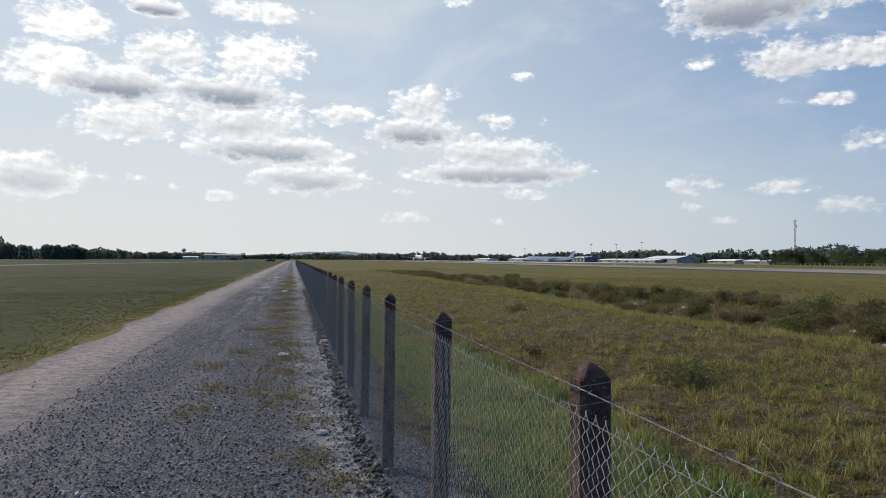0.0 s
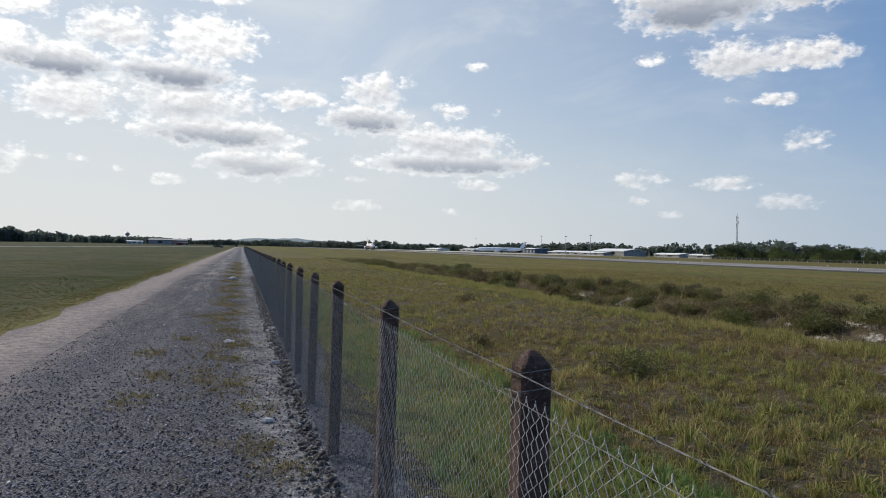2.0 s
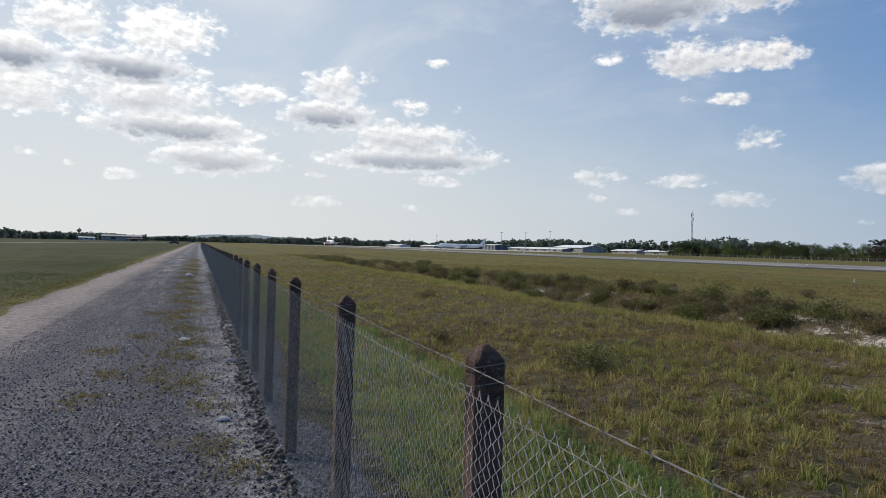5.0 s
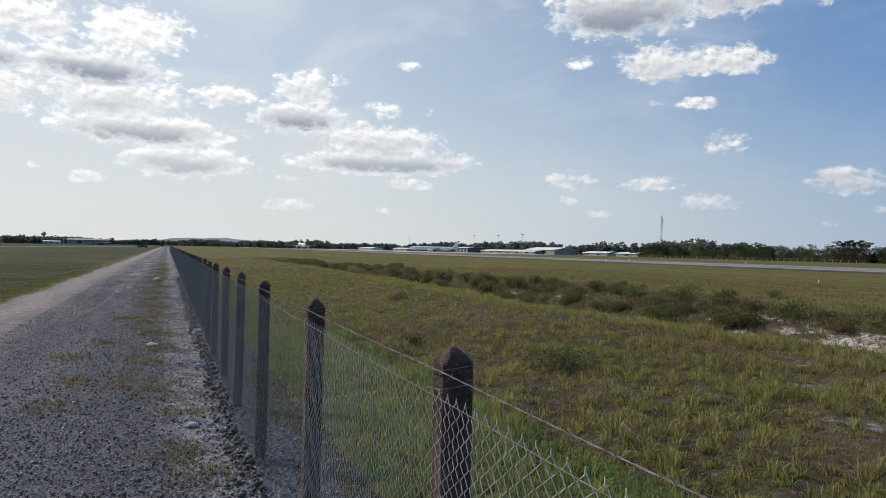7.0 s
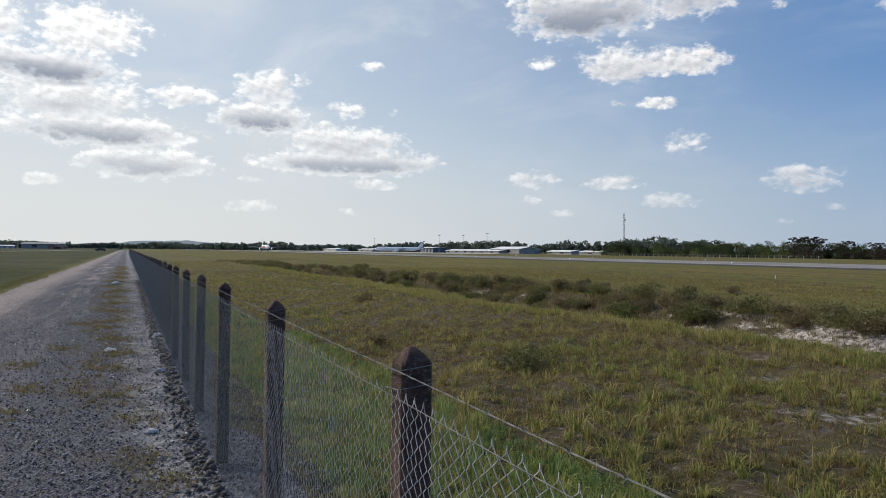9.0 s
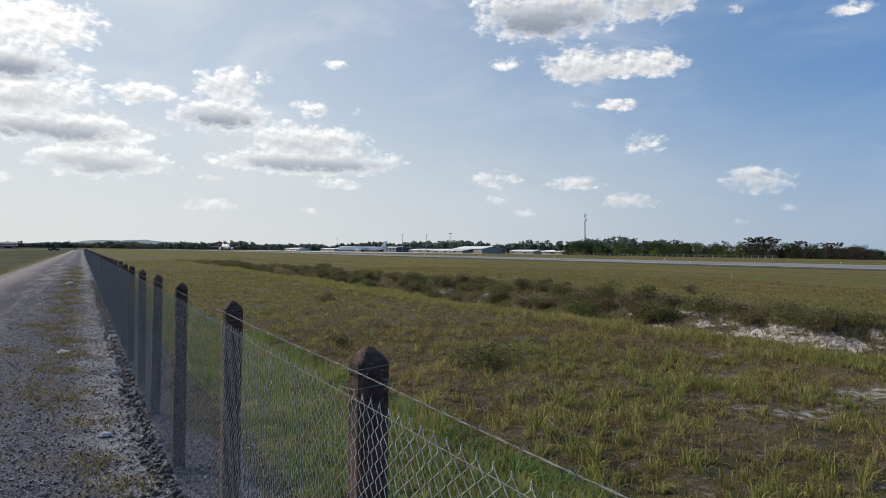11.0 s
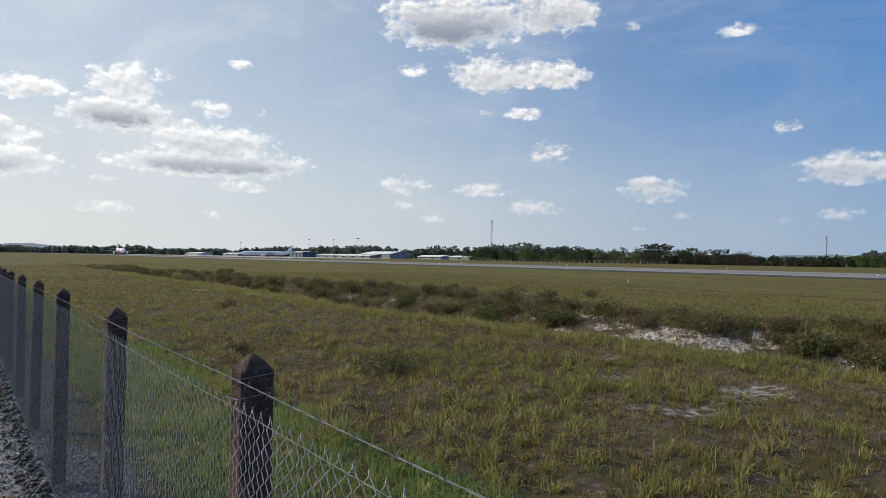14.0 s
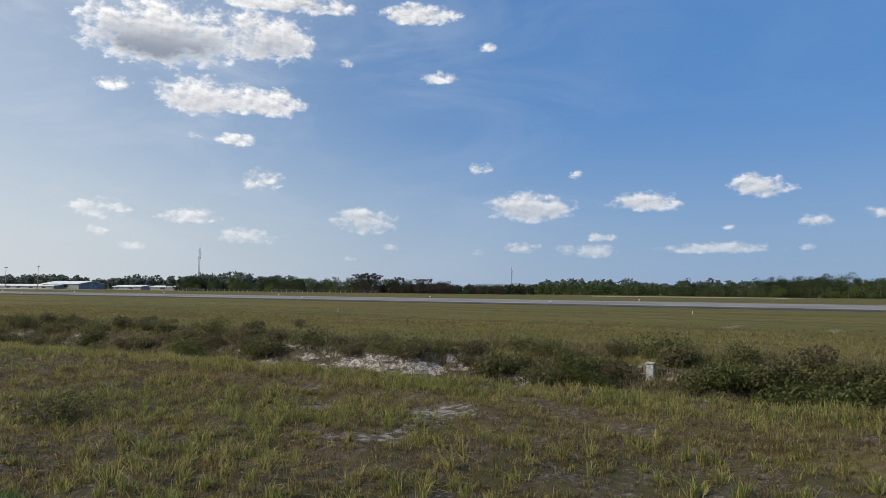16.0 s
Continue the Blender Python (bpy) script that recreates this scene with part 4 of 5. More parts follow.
part("body", box(shape(), -0.1, -0.1, -0.3, 0.1, 0.1, 0.38, 0.02), CONCRETE, marker)
part("cap", box(shape(), -0.12, -0.12, 0.38, 0.12, 0.12, 0.43, 0.015), CONCRETE, marker)


def stake(x, y):
    top = empty("stake", (x, y, 0))
    part("pole", box(shape(), -0.03, -0.03, -0.2, 0.03, 0.03, 0.26, 0.008), OFFWHITE, top)
    part("cap", box(shape(), -0.035, -0.035, 0.26, 0.035, 0.035, 0.3, 0.008), ORANGE, top)
    return tagged(top, "small white stake with an orange tip in the grass", "stake", "stakes in the grass")


stake(43.5, 37.6), stake(60.0, 14.0)


# ---- runway lights ----
def runway_light():
    top = empty("runway_light")
    tagged(top, "squat white elevated light beside the runway", "runway light", "runway edge lights")
    part("base", rod(shape(), (0, 0, -0.05), (0, 0, 0.06), 0.16, 0.14, 12), GREYMETAL, top)
    part("stem", rod(shape(), (0, 0, 0.06), (0, 0, 0.2), 0.04, 0.04, 8), GREYMETAL, top)
    bm = shape()
    bmesh.ops.create_uvsphere(bm, u_segments=12, v_segments=8, radius=0.13, matrix=pose(0, 0, 0.32))
    part("globe", bm, WHITE, top)
    return top


first = runway_light()
first.matrix_basis = pose(91.4, 40.6, 0.03)
for i in range(-3, 14):
    for x in (91.4, 131.6):
        if (i, x) != (0, 91.4):
            copy_thing(first, pose(x, 40.6 + 47 * i, 0.03))


# ---- trees ----
def tree(seed, tall, wide, form, mat_, label, clumps=18, number=1900):
    """A tapered trunk with limbs, and a crown of leaf clumps with gaps."""
    local = np.random.default_rng(seed)
    top = empty("tree")
    tagged(top, label, "tree", "trees behind the runway")
    bm = shape()
    bole = tall * (0.62 if form == "umbrella" else 0.4)
    bend = local.normal(0, 0.05 * tall, 2)
    fork = Vector((bend[0], bend[1], bole))
    rod(bm, (0, 0, -0.4), fork * 0.5, tall * 0.028, tall * 0.022, 8)
    rod(bm, fork * 0.5, fork, tall * 0.022, tall * 0.016, 8)
    cs, rs = [], []
    for i in range(clumps):
        a, q = local.uniform(0, 6.28), local.uniform(0.15, 1) ** 0.7
        if form == "umbrella":
            z = tall * local.uniform(0.8, 0.97) - 0.1 * tall * q
            r = tall * local.uniform(0.06, 0.1)
        elif form == "bushy":
            z = tall * local.uniform(0.12, 0.9) * (1.05 - 0.3 * q)
            r = tall * local.uniform(0.13, 0.2)
        else:
            z = tall * local.uniform(0.42, 0.92) * (1.05 - 0.22 * q)
            r = tall * local.uniform(0.1, 0.17)
        c = Vector((bend[0] + math.cos(a) * q * wide * 0.5, bend[1] + math.sin(a) * q * wide * 0.5, z))
        cs.append(c), rs.append(r)
        if i % 2 == 0:
            rod(bm, fork * local.uniform(0.7, 1.0), c, tall * 0.009, tall * 0.003, 5)
    part("trunk", bm, BARK, top)
    v_, f = leaf_arrays(np.array(cs), np.array(rs), number, tall * 0.02, local, 0.5 if form == "umbrella" else 0.8)
    part("crown", cloud_mesh("crown", v_, f, mat_), None, top)
    return top


KINDS = [
    tree(31, 9, 8, "round", LEAF_DARK, "dark-green spreading tree behind the runway"),
    tree(32, 8, 7, "bushy", LEAF_MID, "bushy green tree at the wood's edge"),
    tree(33, 10, 9, "round", LEAF_DARK, "tall dark-green tree with an uneven crown", 22, 2200),
    tree(34, 6, 7, "bushy", LEAF_LIGHT, "bright yellow-green bushy tree at the wood's edge"),
    tree(35, 11, 9, "umbrella", LEAF_BURNT, "tall brownish flat-topped tree with bare stems", 18, 1500),
    tree(36, 8, 7, "bushy", LEAF_BURNT, "dark brownish scorched scrub tree"),
    tree(37, 7, 8, "bushy", LEAF_MID, "broad green tree in the hillside wood"),
]
placed = set()


def plant(k, x, y, tall):
    s = tall / (9, 8, 10, 6, 11, 8, 7)[k]
    m = pose(x, y, 0, 0, 0, float(local.uniform(0, 360))) @ Matrix.Diagonal((s * float(local.uniform(0.9, 1.25)), s, s, 1))
    if k in placed:
        copy_thing(KINDS[k], Matrix.Identity(4)).matrix_basis = m
    else:
        placed.add(k)
        KINDS[k].matrix_basis = m


def row(y0, y1, step, x, kinds, tall):
    """Trees along the runway's far side from y0 to y1."""
    y = y0
    while y < y1:
        plant(int(local.choice(kinds)), x + float(local.uniform(-9, 9)), y, tall * float(local.uniform(0.58, 1.2)))
        y += step * float(local.uniform(0.6, 1.4))


row(205, 300, 3.2, 305, [0, 2, 1, 1], 8.5)
row(300, 400, 3.6, 312, [0, 2, 1, 1, 0], 8.5)
row(300, 400, 4.0, 300, [1, 1, 3], 5.5)
row(255, 300, 4.0, 298, [1, 1, 0], 7.0)
row(190, 255, 3.0, 300, [4, 5, 5, 5], 7.2)
row(150, 205, 3.5, 300, [5, 5], 5.0)
row(60, 175, 5.0, 330, [1, 3, 6], 5.0)
row(-140, 30, 3.4, 324, [1, 6, 6, 2], 10.4)
row(30, 85, 3.6, 322, [1, 6, 6, 2], 8.0)
row(-140, 40, 3.4, 308, [6, 1, 6, 3], 7.6)
row(40, 70, 3.8, 308, [6, 1, 6, 3], 5.2)
plant(3, 292, 258, 5.5), plant(3, 292, 246, 5.0), plant(4, 300, 246, 11.0), plant(4, 301, 240, 11.4), plant(4, 299, 235, 10.4), plant(4, 303, 222, 9.0), plant(4, 298, 206, 8.0), plant(4, 300, 201, 8.0)
plant(2, 300, 386, 10.5), plant(2, 303, 381, 10.0), plant(0, 300, 395, 9.5), plant(2, 305, 300, 10), plant(2, 301, 294, 9.5), plant(0, 318, 40, 9.0), plant(2, 322, 32, 9.4)


def woods(name, label, ends, tall, depth, number, size, mat_, seed, lumpy=0.35):
    """A far wood: one uneven mass of leaf sprays along a line."""
    local = np.random.default_rng(seed)
    vs, fs, start = [], [], 0
    (x0, y0), (x1, y1) = ends
    length = math.hypot(x1 - x0, y1 - y0)
    count = int(length / (tall * 0.12))
    s = local.uniform(0, 1, count)
    off = local.uniform(0, depth, count)
    nx, ny = -(y1 - y0) / length, (x1 - x0) / length
    h = tall * (1 + lumpy * np.sin(s * length * 0.031 + seed) * np.sin(s * length * 0.013) + local.normal(0, 0.16, count))
    cx, cy = x0 + (x1 - x0) * s + nx * off, y0 + (y1 - y0) * s + ny * off
    centres = np.concatenate([np.stack([cx, cy, h * f_], -1) for f_ in (0.2, 0.5, 0.78)])
    radii = np.concatenate([h * 0.36, h * 0.34, h * 0.24])
    v_, f = leaf_arrays(centres, radii, number, size, local, 0.85)
    v_[:, 2] = np.maximum(v_[:, 2], 0.0)
    return tagged(new(name, cloud_mesh(name, v_, f, mat_)), label, "woods", kind="stuff")


# leaf colour paler and bluer than the near trees: distance haze painted in
FAR = leaves("hazed_far_foliage", (0.09, 0.112, 0.09), (0.165, 0.19, 0.15))
woods("far_woods", "distant dark belt of trees beyond the airfield", ((20, 1600), (480, 1050)), 11, 60, 40000, 2.2, FAR, 51)
woods("far_woods", "distant dark belt of trees behind the airport buildings", ((440, 1200), (500, 520)), 13, 40, 36000, 1.8, FAR, 52)
woods("far_woods", "hazy far line of trees at the end of the runway", ((-480, 1750), (160, 1650)), 9.5, 80, 36000, 2.6, FAR, 53)
woods("far_woods", "wooded edge of the field beyond the grass", ((-480, 470), (-196, 535)), 14.0, 50, 46000, 1.3, FAR, 54, 0.2)
woods("far_woods", "lower end of the wood beyond the grass", ((-200, 540), (-150, 575)), 10.0, 40, 16000, 1.2, FAR, 59, 0.2)
woods("far_woods", "wooded edge of the field beyond the grass", ((-190, 640), (-70, 1150)), 7.0, 60, 36000, 1.6, FAR, 55, 0.3)
woods("far_woods", "low distant wooded rise beyond the trees", ((900, 420), (1100, -300)), 15, 90, 30000, 2.4, FAR, 56, 0.2)
woods("undergrowth", "dark undergrowth closing the foot of the trees", ((312, 430), (306, 150)), 4.2, 12, 26000, 0.6, LEAF_DARK, 57, 0.3)
woods("undergrowth", "green undergrowth closing the foot of the hillside wood", ((335, 175), (312, -160)), 4.6, 25, 30000, 0.6, LEAF_MID, 58, 0.3)
def hills():
    """Low hazy hills round the horizon, too far off to shift."""
    bm = shape()
    n = 260
    last = None
    for i in range(n + 1):
        a = radians(-50 + 150 * i / n)
        d = a * 57.3
        h = 26 + 9 * math.sin(d * 0.21 + 0.6) + 6 * math.sin(d * 0.53) + 2.5 * math.sin(d * 1.9) + 1.5 * math.sin(d * 4.7)
        ring = [bm.verts.new((r * math.sin(a), r * math.cos(a), z)) for r, z in ((3500, -2), (3650, h * 0.7), (3800, h), (4100, -2))]
        if last:
            for p, q, u_, w_ in zip(last, last[1:], ring, ring[1:]):
                bm.faces.new((p, u_, w_, q))
        last = ring
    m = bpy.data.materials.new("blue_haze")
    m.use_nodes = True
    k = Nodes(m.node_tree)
    # distance haze put in as the hills' own bluish glow, not lit by the sun
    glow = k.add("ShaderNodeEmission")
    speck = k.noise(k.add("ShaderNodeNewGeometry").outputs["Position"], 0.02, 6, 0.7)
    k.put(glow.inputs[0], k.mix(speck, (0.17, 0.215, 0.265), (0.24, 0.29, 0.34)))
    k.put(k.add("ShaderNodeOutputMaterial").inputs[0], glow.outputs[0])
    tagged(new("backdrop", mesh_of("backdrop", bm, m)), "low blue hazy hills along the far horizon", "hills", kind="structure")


hills()
slab("sandy_clearing", [(258, 30), (272, 22), (270, 75), (262, 100), (254, 92)], -0.1, 0.12, SAND, "bare pale sandy ground before the wood")


# ---- the far perimeter fence ----
far_fence = empty("perimeter_fence", (262, 0, 0))
tagged(far_fence, "far pale wire fence on low white posts before the trees", "fence")
bm = box(shape(), -0.07, -0.07, -0.1, 0.07, 0.07, 1.3, 0.02)
FAR_POST = mesh_of("post", bm, PALE)
for i in range(60):
    part("post", FAR_POST, None, far_fence).matrix_basis = pose(0.3 * math.sin(i), 205 + i * 3.6, 0)
for z in (0.5, 1.0, 1.4):
    part("rail_wire", rod(shape(), (0, 203, z), (0, 420, z), 0.02, sides=5), GREYMETAL, far_fence)


# ---- masts ----
def lattice_mast(x, y, tall, wide, label):
    top = empty("radio_mast", (x, y, 0))
    tagged(top, label, "mast")
    legs = [(wide * math.cos(a), wide * math.sin(a)) for a in (0.3, 2.39, 4.49)]
    bands = 9
    for k in range(bands):
        bm = shape()
        z0, z1 = tall * 0.93 * k / bands, tall * 0.93 * (k + 1) / bands
        for j in range(3):
            (ax, ay), (bx_, by_) = legs[j], legs[(j + 1) % 3]
            rod(bm, (ax, ay, z0), (ax, ay, z1), 0.11, sides=5)
            rod(bm, (ax, ay, z0), (bx_, by_, (z0 + z1) / 2), 0.06, sides=4)
            rod(bm, (bx_, by_, (z0 + z1) / 2), (ax, ay, z1), 0.06, sides=4)
        part("section", bm, GREYMETAL, top)
    part("whip", rod(shape(), (0, 0, tall * 0.92), (0, 0, tall), 0.08, 0.04, 6), GREYMETAL, top)
    for k, z in enumerate((0.9, 0.8, 0.72)):
        for a in (0.4, 2.5, 4.6):
            part("antenna_panel", box(shape(), math.cos(a + k) * 0.8 - 0.15, math.sin(a + k) * 0.8 - 0.15, tall * z - 0.8, math.cos(a + k) * 0.8 + 0.15, math.sin(a + k) * 0.8 + 0.15, tall * z + 0.8), OFFWHITE, top)
    return top


lattice_mast(330, 417, 32.3, 0.55, "tall slender grey lattice radio mast behind the trees")
lattice_mast(560, 287, 23.6, 0.35, "distant slim lattice mast above the trees")


def lamp_mast(x, y, tall, label="tall grey floodlight mast on the apron"):
    top = empty("floodlight_mast", (x, y, 0))
    tagged(top, label, "floodlight", "floodlight masts")
    part("pole", rod(shape(), (0, 0, -0.2), (0, 0, tall), 0.28, 0.14, 8), GREYMETAL, top)
    part("crosshead", box(shape(), -1.3, -0.15, tall - 0.25, 1.3, 0.15, tall, 0.03), GREYMETAL, top)
    for k in (-1.1, -0.4, 0.4, 1.1):
        part("floodlight", box(shape(), k - 0.28, -0.35, tall - 0.1, k + 0.28, 0.2, tall + 0.35, 0.04), GREYMETAL, top)
    return top


for x, y, z in ((310, 705, 19.0), (310, 645, 18.0), (310, 593, 18.5), (351, 1048, 20.0), (313, 756, 12.5)):
    lamp_mast(x, y, z)


# ---- airport buildings ----
def shed(name, x, y, long, deep, eaves, ridge, wall, roof, label, turn=0.0, doors=4):
    """A long building with a pitched roof, overhanging eaves, doors and windows towards the runway."""
    top = empty(name, (x, y, 0), turn)
    tagged(top, label, "building", "airport buildings")
    part("wall", box(shape(), -deep / 2, -long / 2, -0.2, deep / 2, long / 2, eaves), wall, top)
    bm = shape()
    o = 0.8
    prof = [(-deep / 2 - o, eaves - 0.1), (0, ridge), (deep / 2 + o, eaves - 0.1), (deep / 2 + o, eaves + 0.25), (0, ridge + 0.35), (-deep / 2 - o, eaves + 0.25)]
    a = [bm.verts.new((px, -long / 2 - o, pz)) for px, pz in prof]
    b = [bm.verts.new((px, long / 2 + o, pz)) for px, pz in prof]
    bm.faces.new(a[::-1]), bm.faces.new(b)
    for i in range(6):
        j = (i + 1) % 6
        bm.faces.new((a[i], a[j], b[j], b[i]))
    bmesh.ops.recalc_face_normals(bm, faces=bm.faces)
    part("roof", bm, roof, top)
    for s in (-1, 1):
        gable = shape()
        vs = [gable.verts.new(p) for p in ((-deep / 2, s * (long / 2 - 0.05), eaves - 0.1), (deep / 2, s * (long / 2 - 0.05), eaves - 0.1), (0, s * (long / 2 - 0.05), ridge))]
        gable.faces.new(vs if s < 0 else vs[::-1])
        part("gable", gable, wall, top)
    for i in range(doors):
        c = -long / 2 + long * (i + 0.5) / doors
        w = long / doors * 0.3
        if i % 2 == 0:
            part("door", box(shape(), -deep / 2 - 0.08, c - w, 0.0, -deep / 2 + 0.05, c + w, eaves * 0.75), GREYMETAL, top)
        else:
            part("window", box(shape(), -deep / 2 - 0.06, c - w, eaves * 0.35, -deep / 2 + 0.05, c + w, eaves * 0.75), GLASS, top)
    return top


shed("hangar", 334, 582, 46, 24, 4.2, 6.4, WALL, ROOF, "large white aircraft hangar with a pale metal roof", 6)
shed("terminal_shed", 326, 660, 84, 18, 2.5, 3.7, WALL, ROOF, "long low airport shed with a white roof", 0, 8)
shed("terminal_shed", 322, 606, 60, 16, 2.4, 3.5, WALL, ROOF, "long low airport shed with a white roof", 0, 6)
shed("terminal_building", 332, 772, 40, 18, 5.4, 6.2, BLUE, ROOF, "blue two-storey terminal building with a flat pale roof", 0, 8)
shed("store_shed", 324, 483, 34, 12, 2.3, 3.3, WALL, ROOF, "small low shed with a pale roof", 0, 4)
shed("store_shed", 316, 432, 26, 10, 2.2, 3.0, WALL, ROOF, "small low shed with a pale roof", 0, 3)
shed("store_shed", 330, 1200, 90, 20, 3.0, 4.6, OFFWHITE, ROOF, "distant white shed beyond the runway", 0, 5)
shed("store_shed", 330, 1390, 80, 22, 4.0, 6.0, OFFWHITE, ROOF, "distant white shed beyond the runway", 0, 5)
shed("store_shed", 322, 980, 66, 16, 3.0, 4.2, WALL, ROOF, "low shed with a pale roof on the apron", 0, 5)
shed("field_hangar", -84, 905, 42, 22, 5.0, 6.6, WALL, WALL, "grey metal hangar at the far end of the field", 90, 5)
shed("container_store", -63, 800, 15, 5, 2.4, 2.7, RUSTY, RUSTY, "dark red container store on the field", 90, 3)
shed("store_shed", -118, 880, 16, 8, 2.6, 3.4, OFFWHITE, ROOF, "small white shed before the far trees", 90, 3)

tower = empty("water_tower", (-129, 900, 0))
tagged(tower, "dark round water tower on a slim stem above the trees", "water tower")
part("stem", rod(shape(), (0, 0, 0), (0, 0, 9.5), 0.7, 0.5, 10), GREYMETAL, tower)
bm = shape()
bmesh.ops.create_uvsphere(bm, u_segments=16, v_segments=10, radius=2.6, matrix=pose(0, 0, 11.0) @ Matrix.Diagonal((1, 1, 0.85, 1)))
part("tank", bm, GREYMETAL, tower)
part("hatch", rod(shape(), (0, 0, 13.0), (0, 0, 14.0), 0.4, 0.3, 8), GREYMETAL, tower)


# ---- aircraft ----
def loft(rings, sides=20):
    """A closed skin over rings of (along, height of centre, half width, half height)."""
    bm = shape()
    loops = []
    for y_, z_, w_, h_ in rings:
        loops.append([bm.verts.new((w_ * math.cos(2 * math.pi * i / sides), y_, z_ + h_ * math.sin(2 * math.pi * i / sides))) for i in range(sides)])
    for a, b in zip(loops, loops[1:]):
        for i in range(sides):
            bm.faces.new((a[i], a[(i + 1) % sides], b[(i + 1) % sides], b[i]))
    bm.faces.new(loops[0][::-1]), bm.faces.new(loops[-1])
    bmesh.ops.recalc_face_normals(bm, faces=bm.faces)
    for f_ in bm.faces:
        f_.smooth = True
    return bm


def foil(root, tip, thick0, thick1):
    """A wing from (lead, trail) at the root to the tip: points (x, y, z)."""
    bm = shape()
    loops = []
    for (lead, trail), t in ((root, thick0), (tip, thick1)):
        lead, trail = Vector(lead), Vector(trail)
        span = (Vector(tip[0]) - Vector(root[0])).normalized()
        up = (trail - lead).normalized().cross(span)
        up.normalize()
        prof = [(0, 0), (0.08, 0.42), (0.3, 0.55), (0.65, 0.35), (1, 0.02), (1, -0.02), (0.65, -0.25), (0.3, -0.4), (0.08, -0.32)]
        loops.append([bm.verts.new(lead + (trail - lead) * s + up * (q * t)) for s, q in prof])
    for i in range(9):
        j = (i + 1) % 9
        bm.faces.new((loops[0][i], loops[0][j], loops[1][j], loops[1][i]))
    bm.faces.new(loops[0][::-1]), bm.faces.new(loops[1])
    bmesh.ops.recalc_face_normals(bm, faces=bm.faces)
    return bm


def band(y0, y1, z0, z1, rise, r, axis, side):
    """A painted stripe that hugs the fuselage's flank from y0 to y1."""
    bm = shape()
    n = 10
    last = None
    for i in range(n + 1):
        f_ = i / n
        y_ = y0 + (y1 - y0) * f_
        pair = []
        for z_ in (z0 + rise * f_, z1 + rise * f_):
            q = max(-0.98, min(0.98, (z_ - axis) / r))
            pair.append(bm.verts.new((side * (r * math.sqrt(1 - q * q) + 0.02), y_, z_)))
        if last:
            bm.faces.new((last[0], pair[0], pair[1], last[1]))
        last = pair
    bmesh.ops.recalc_face_normals(bm, faces=bm.faces)
    bmesh.ops.solidify(bm, geom=bm.faces[:], thickness=0.02)
    return bm


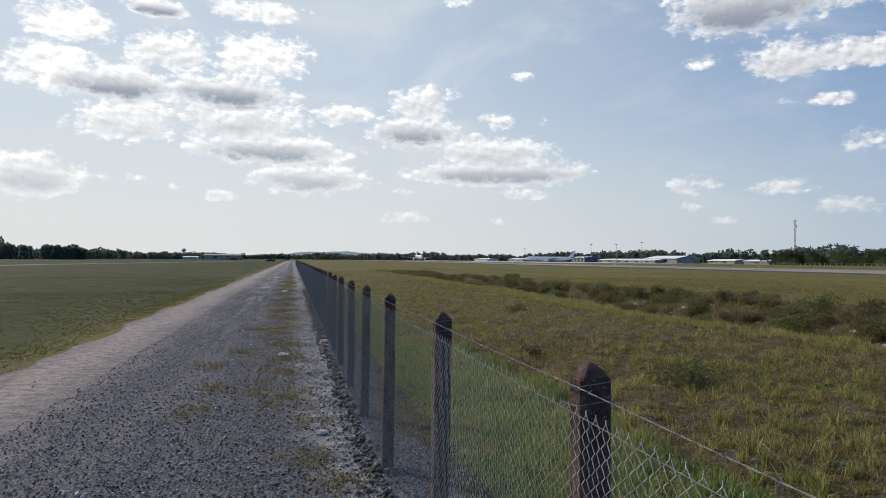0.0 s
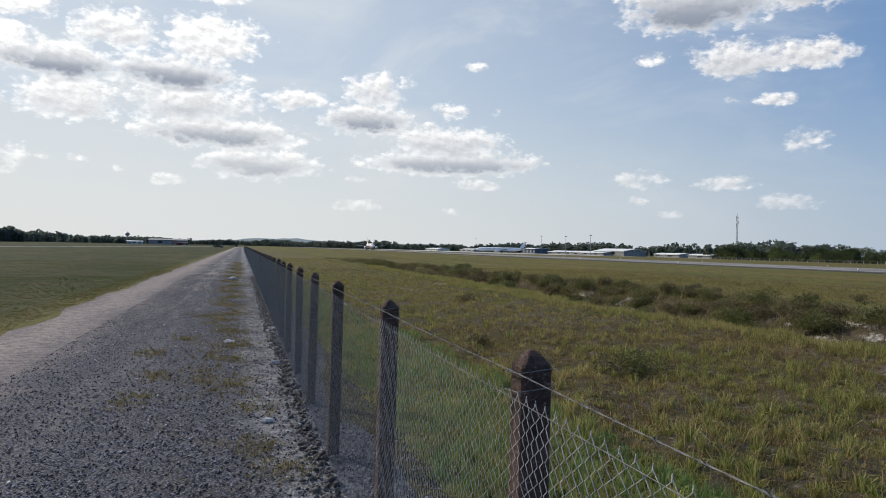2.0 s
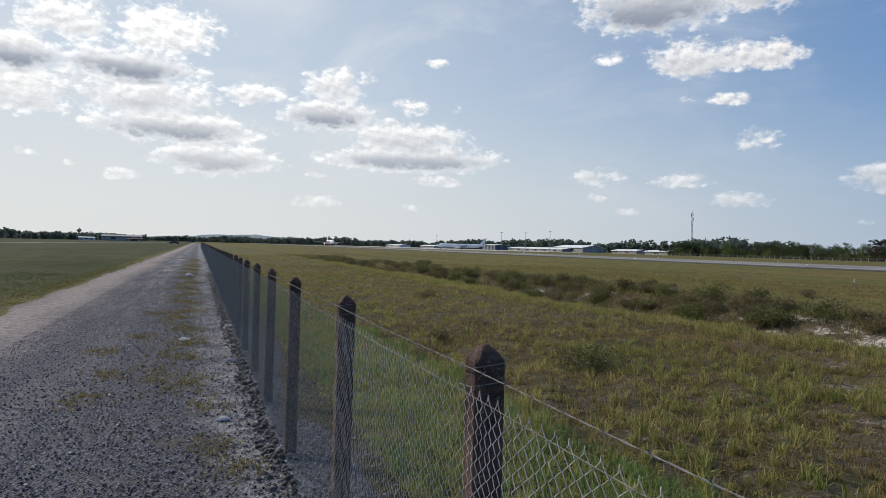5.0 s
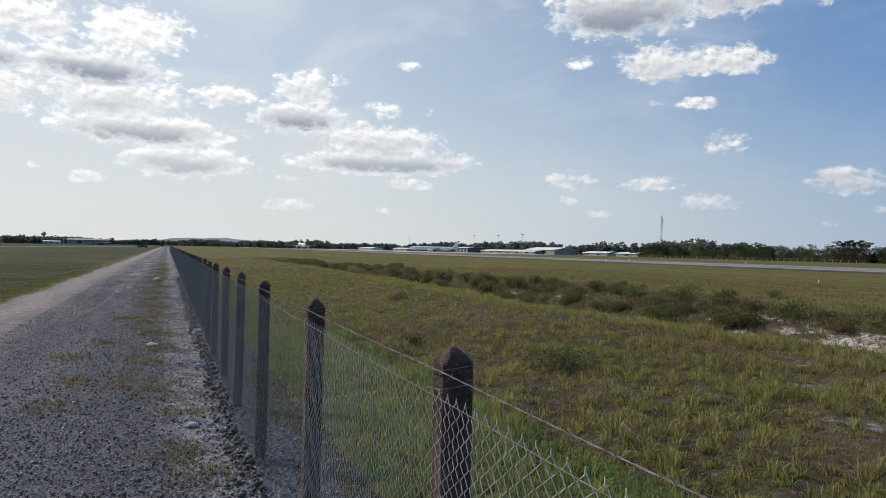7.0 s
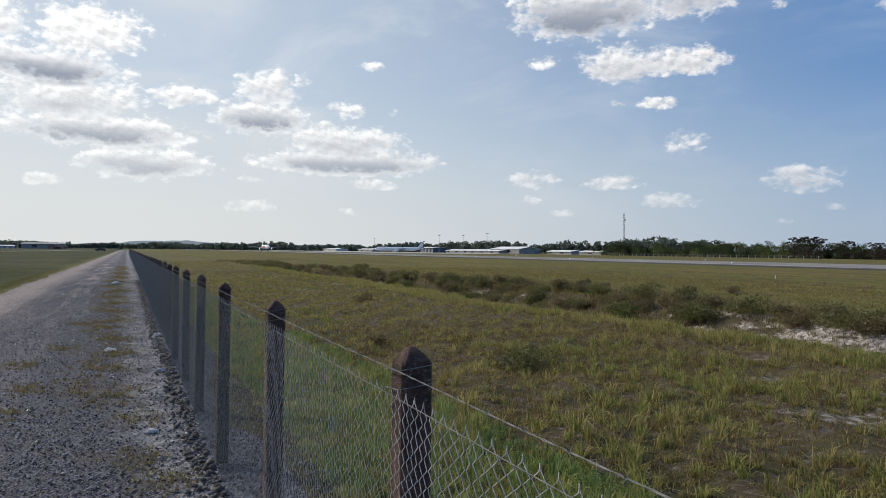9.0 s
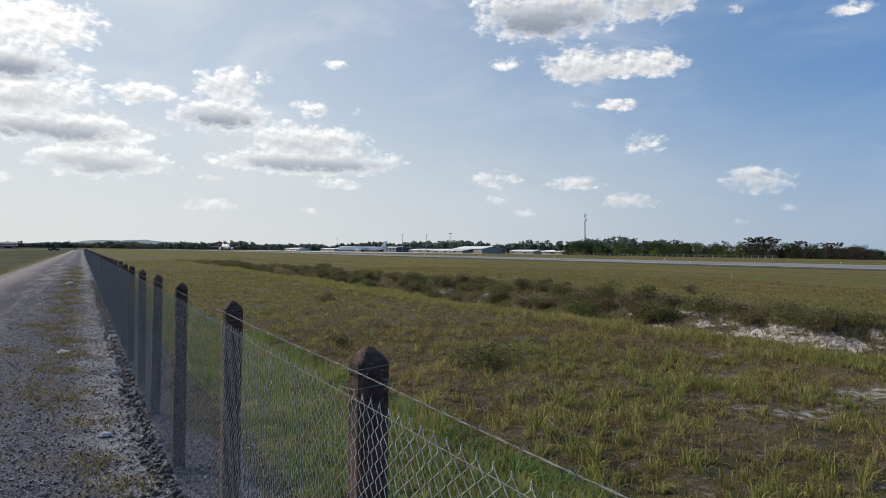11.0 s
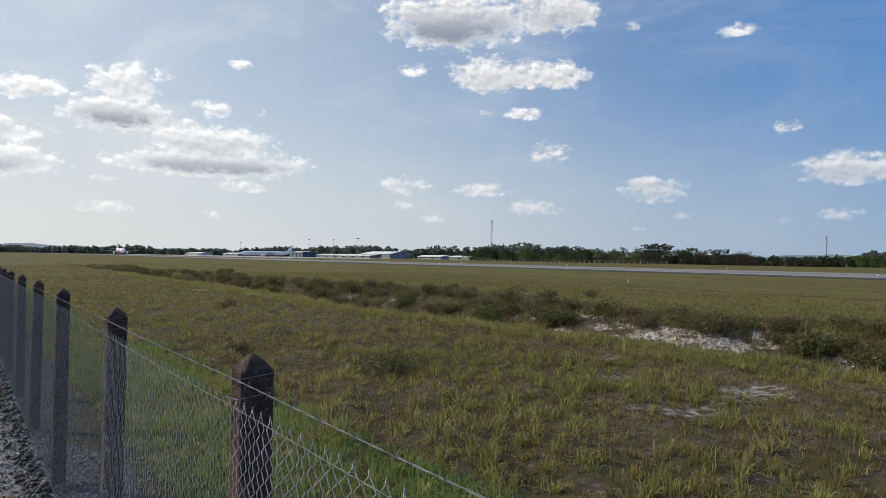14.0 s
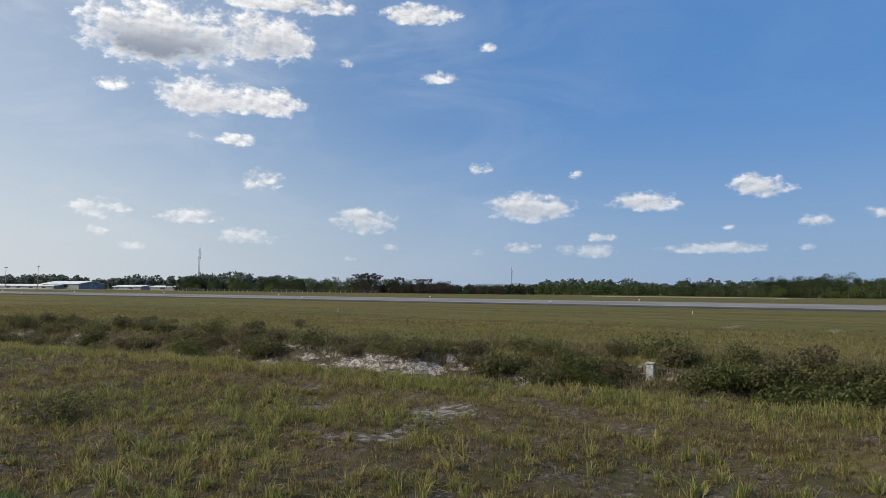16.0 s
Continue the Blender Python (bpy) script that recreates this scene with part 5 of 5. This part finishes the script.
def airliner(at, turn, label, stretch=0.0, stripes=True):
    """A twin-jet: nose towards -y, wheels on the ground."""
    top = empty("airliner", at, turn)
    tagged(top, label, "airplane")
    s = stretch
    axis, r = 3.6, 1.9
    part("fuselage", loft([(-16.2 - s, axis - 0.55, 0.05, 0.05), (-15.9 - s, axis - 0.5, 0.5, 0.48), (-15.0 - s, axis - 0.35, 1.05, 1.0), (-13.5 - s, axis - 0.1, 1.6, 1.62), (-11.8 - s, axis, r, r), (0, axis, r, r),
                           (5.5 + s, axis, r, r), (10.0 + s, axis + 0.35, 1.5, 1.5), (14.0 + s, axis + 0.95, 0.75, 0.8), (16.2 + s, axis + 1.3, 0.2, 0.25)]), WHITE, top)
    for side in (-1, 1):
        part("wing", foil(((side * 1.2, -3.6, 2.7), (side * 1.2, 3.2, 2.6)), ((side * 14.4, 4.2, 4.1), (side * 14.4, 5.9, 4.1)), 0.9, 0.25), GREYMETAL, top, "grey metal wing")
        part("tailplane", foil(((side * 0.5, 11.2 + s, 4.9), (side * 0.5, 14.8 + s, 4.9)), ((side * 6.3, 14.6 + s, 5.5), (side * 6.3, 16.2 + s, 5.5)), 0.4, 0.15), GREYMETAL, top)
        nac = loft([(-6.4, 1.75, 0.78, 0.72), (-6.3, 1.75, 0.92, 0.85), (-5.2, 1.75, 1.02, 0.95), (-3.4, 1.8, 0.9, 0.86), (-2.0, 1.9, 0.55, 0.55)], 16)
        bmesh.ops.translate(nac, verts=nac.verts, vec=(side * 4.9, 0, 0))
        engine = part("engine", nac, WHITE, top)
        part("intake", rod(shape(), (side * 4.9, -6.45, 1.75), (side * 4.9, -6.3, 1.75), 0.68, 0.68, 16), DARK, engine, "dark engine intake")
        part("pylon", box(shape(), side * 4.9 - 0.15, -4.6, 2.4, side * 4.9 + 0.15, -0.8, 3.1), WHITE, engine)
        gear = part("main_gear", rod(shape(), (side * 2.6, 1.0, 0.5), (side * 2.4, 0.8, 2.6), 0.14, 0.16, 8), GREYMETAL, top)
        for k in (-0.35, 0.35):
            part("wheel", rod(shape(), (side * 2.6 + k - 0.16, 1.0, 0.55), (side * 2.6 + k + 0.16, 1.0, 0.55), 0.55, 0.55, 16), DARK, gear)
        for i in range(22 + int(s)):
            y_ = -10.2 - s + i * 0.85
            part("cabin_window", box(shape(), side * 1.86 - 0.06, y_ - 0.13, axis + 0.38, side * 1.86 + 0.06, y_ + 0.13, axis + 0.74), GLASS, top)
        part("cockpit_window", box(shape(), side * 0.75 - 0.5, -14.35 - s, axis + 0.62, side * 0.75 + 0.5, -13.4 - s, axis + 1.08, 0.05), GLASS, top)
        if stripes:
            part("stripe", band(-11.8, 3.0, axis - 0.5, axis - 0.05, 0.0, r, axis, side), RED, top, "red flank stripe")
            part("stripe", band(-11.8, 5.0, axis - 1.0, axis - 0.5, 0.0, r, axis, side), ORANGE, top, "orange flank stripe")
    part("fin", foil(((0, 9.8 + s, 5.0), (0, 15.0 + s, 5.0)), ((0, 14.4 + s, 11.1), (0, 16.4 + s, 11.1)), 0.45, 0.2), WHITE, top)
    if stripes:
        part("fin_flash", foil(((0, 11.9 + s, 5.9), (0, 15.25 + s, 5.9)), ((0, 12.9 + s, 7.6), (0, 15.3 + s, 7.6)), 0.55, 0.45), ORANGE, top, "orange flash on the fin")
    nose = part("nose_gear", rod(shape(), (0, -12.2 - s, 0.4), (0, -12.0 - s, 2.3), 0.1, 0.12, 8), GREYMETAL, top)
    for k in (-0.2, 0.2):
        part("wheel", rod(shape(), (k - 0.1, -12.2 - s, 0.42), (k + 0.1, -12.2 - s, 0.42), 0.4, 0.4, 14), DARK, nose)
    return top


airliner((107.5, 612, 0.16), 0, "white twin-jet airliner with orange and red stripes rolling on the runway")
airliner((252, 674, 0.03), -102, "long white airliner parked on the apron", 9.0, False)


# ---- vehicles on the track ----
def pickup(x, y, turn, mat_, label):
    top = empty("pickup_truck", (x, y, 0.03), turn)
    tagged(top, label, "car")
    body = part("body", box(shape(), -0.9, -2.5, 0.45, 0.9, 2.5, 1.05, 0.1), mat_, top)
    part("cab", box(shape(), -0.8, -0.9, 1.05, 0.8, 1.0, 1.75, 0.18), mat_, body)
    part("windscreen", box(shape(), -0.68, -0.96, 1.15, 0.68, -0.85, 1.6, 0.03), GLASS, body)
    part("rear_window", box(shape(), -0.65, 0.92, 1.15, 0.65, 1.04, 1.58, 0.03), GLASS, body)
    for s in (-0.6, 0.6):
        part("headlight", box(shape(), s - 0.2, -2.55, 0.7, s + 0.2, -2.45, 0.88, 0.03), OFFWHITE, body)
    for sx in (-0.82, 0.82):
        for sy in (-1.6, 1.6):
            wheel = part("wheel", rod(shape(), (sx - 0.12, sy, 0.38), (sx + 0.12, sy, 0.38), 0.38, 0.38, 18), DARK, top)
            part("rim", rod(shape(), (sx - 0.13, sy, 0.38), (sx + 0.13, sy, 0.38), 0.22, 0.22, 12), GREYMETAL, wheel)
    return top


pickup(-11.9, 392, 70, CAR, "dark pickup truck stopped far along the track")
pickup(-4.5, 590, 10, CAR, "dark vehicle far off at the end of the track")
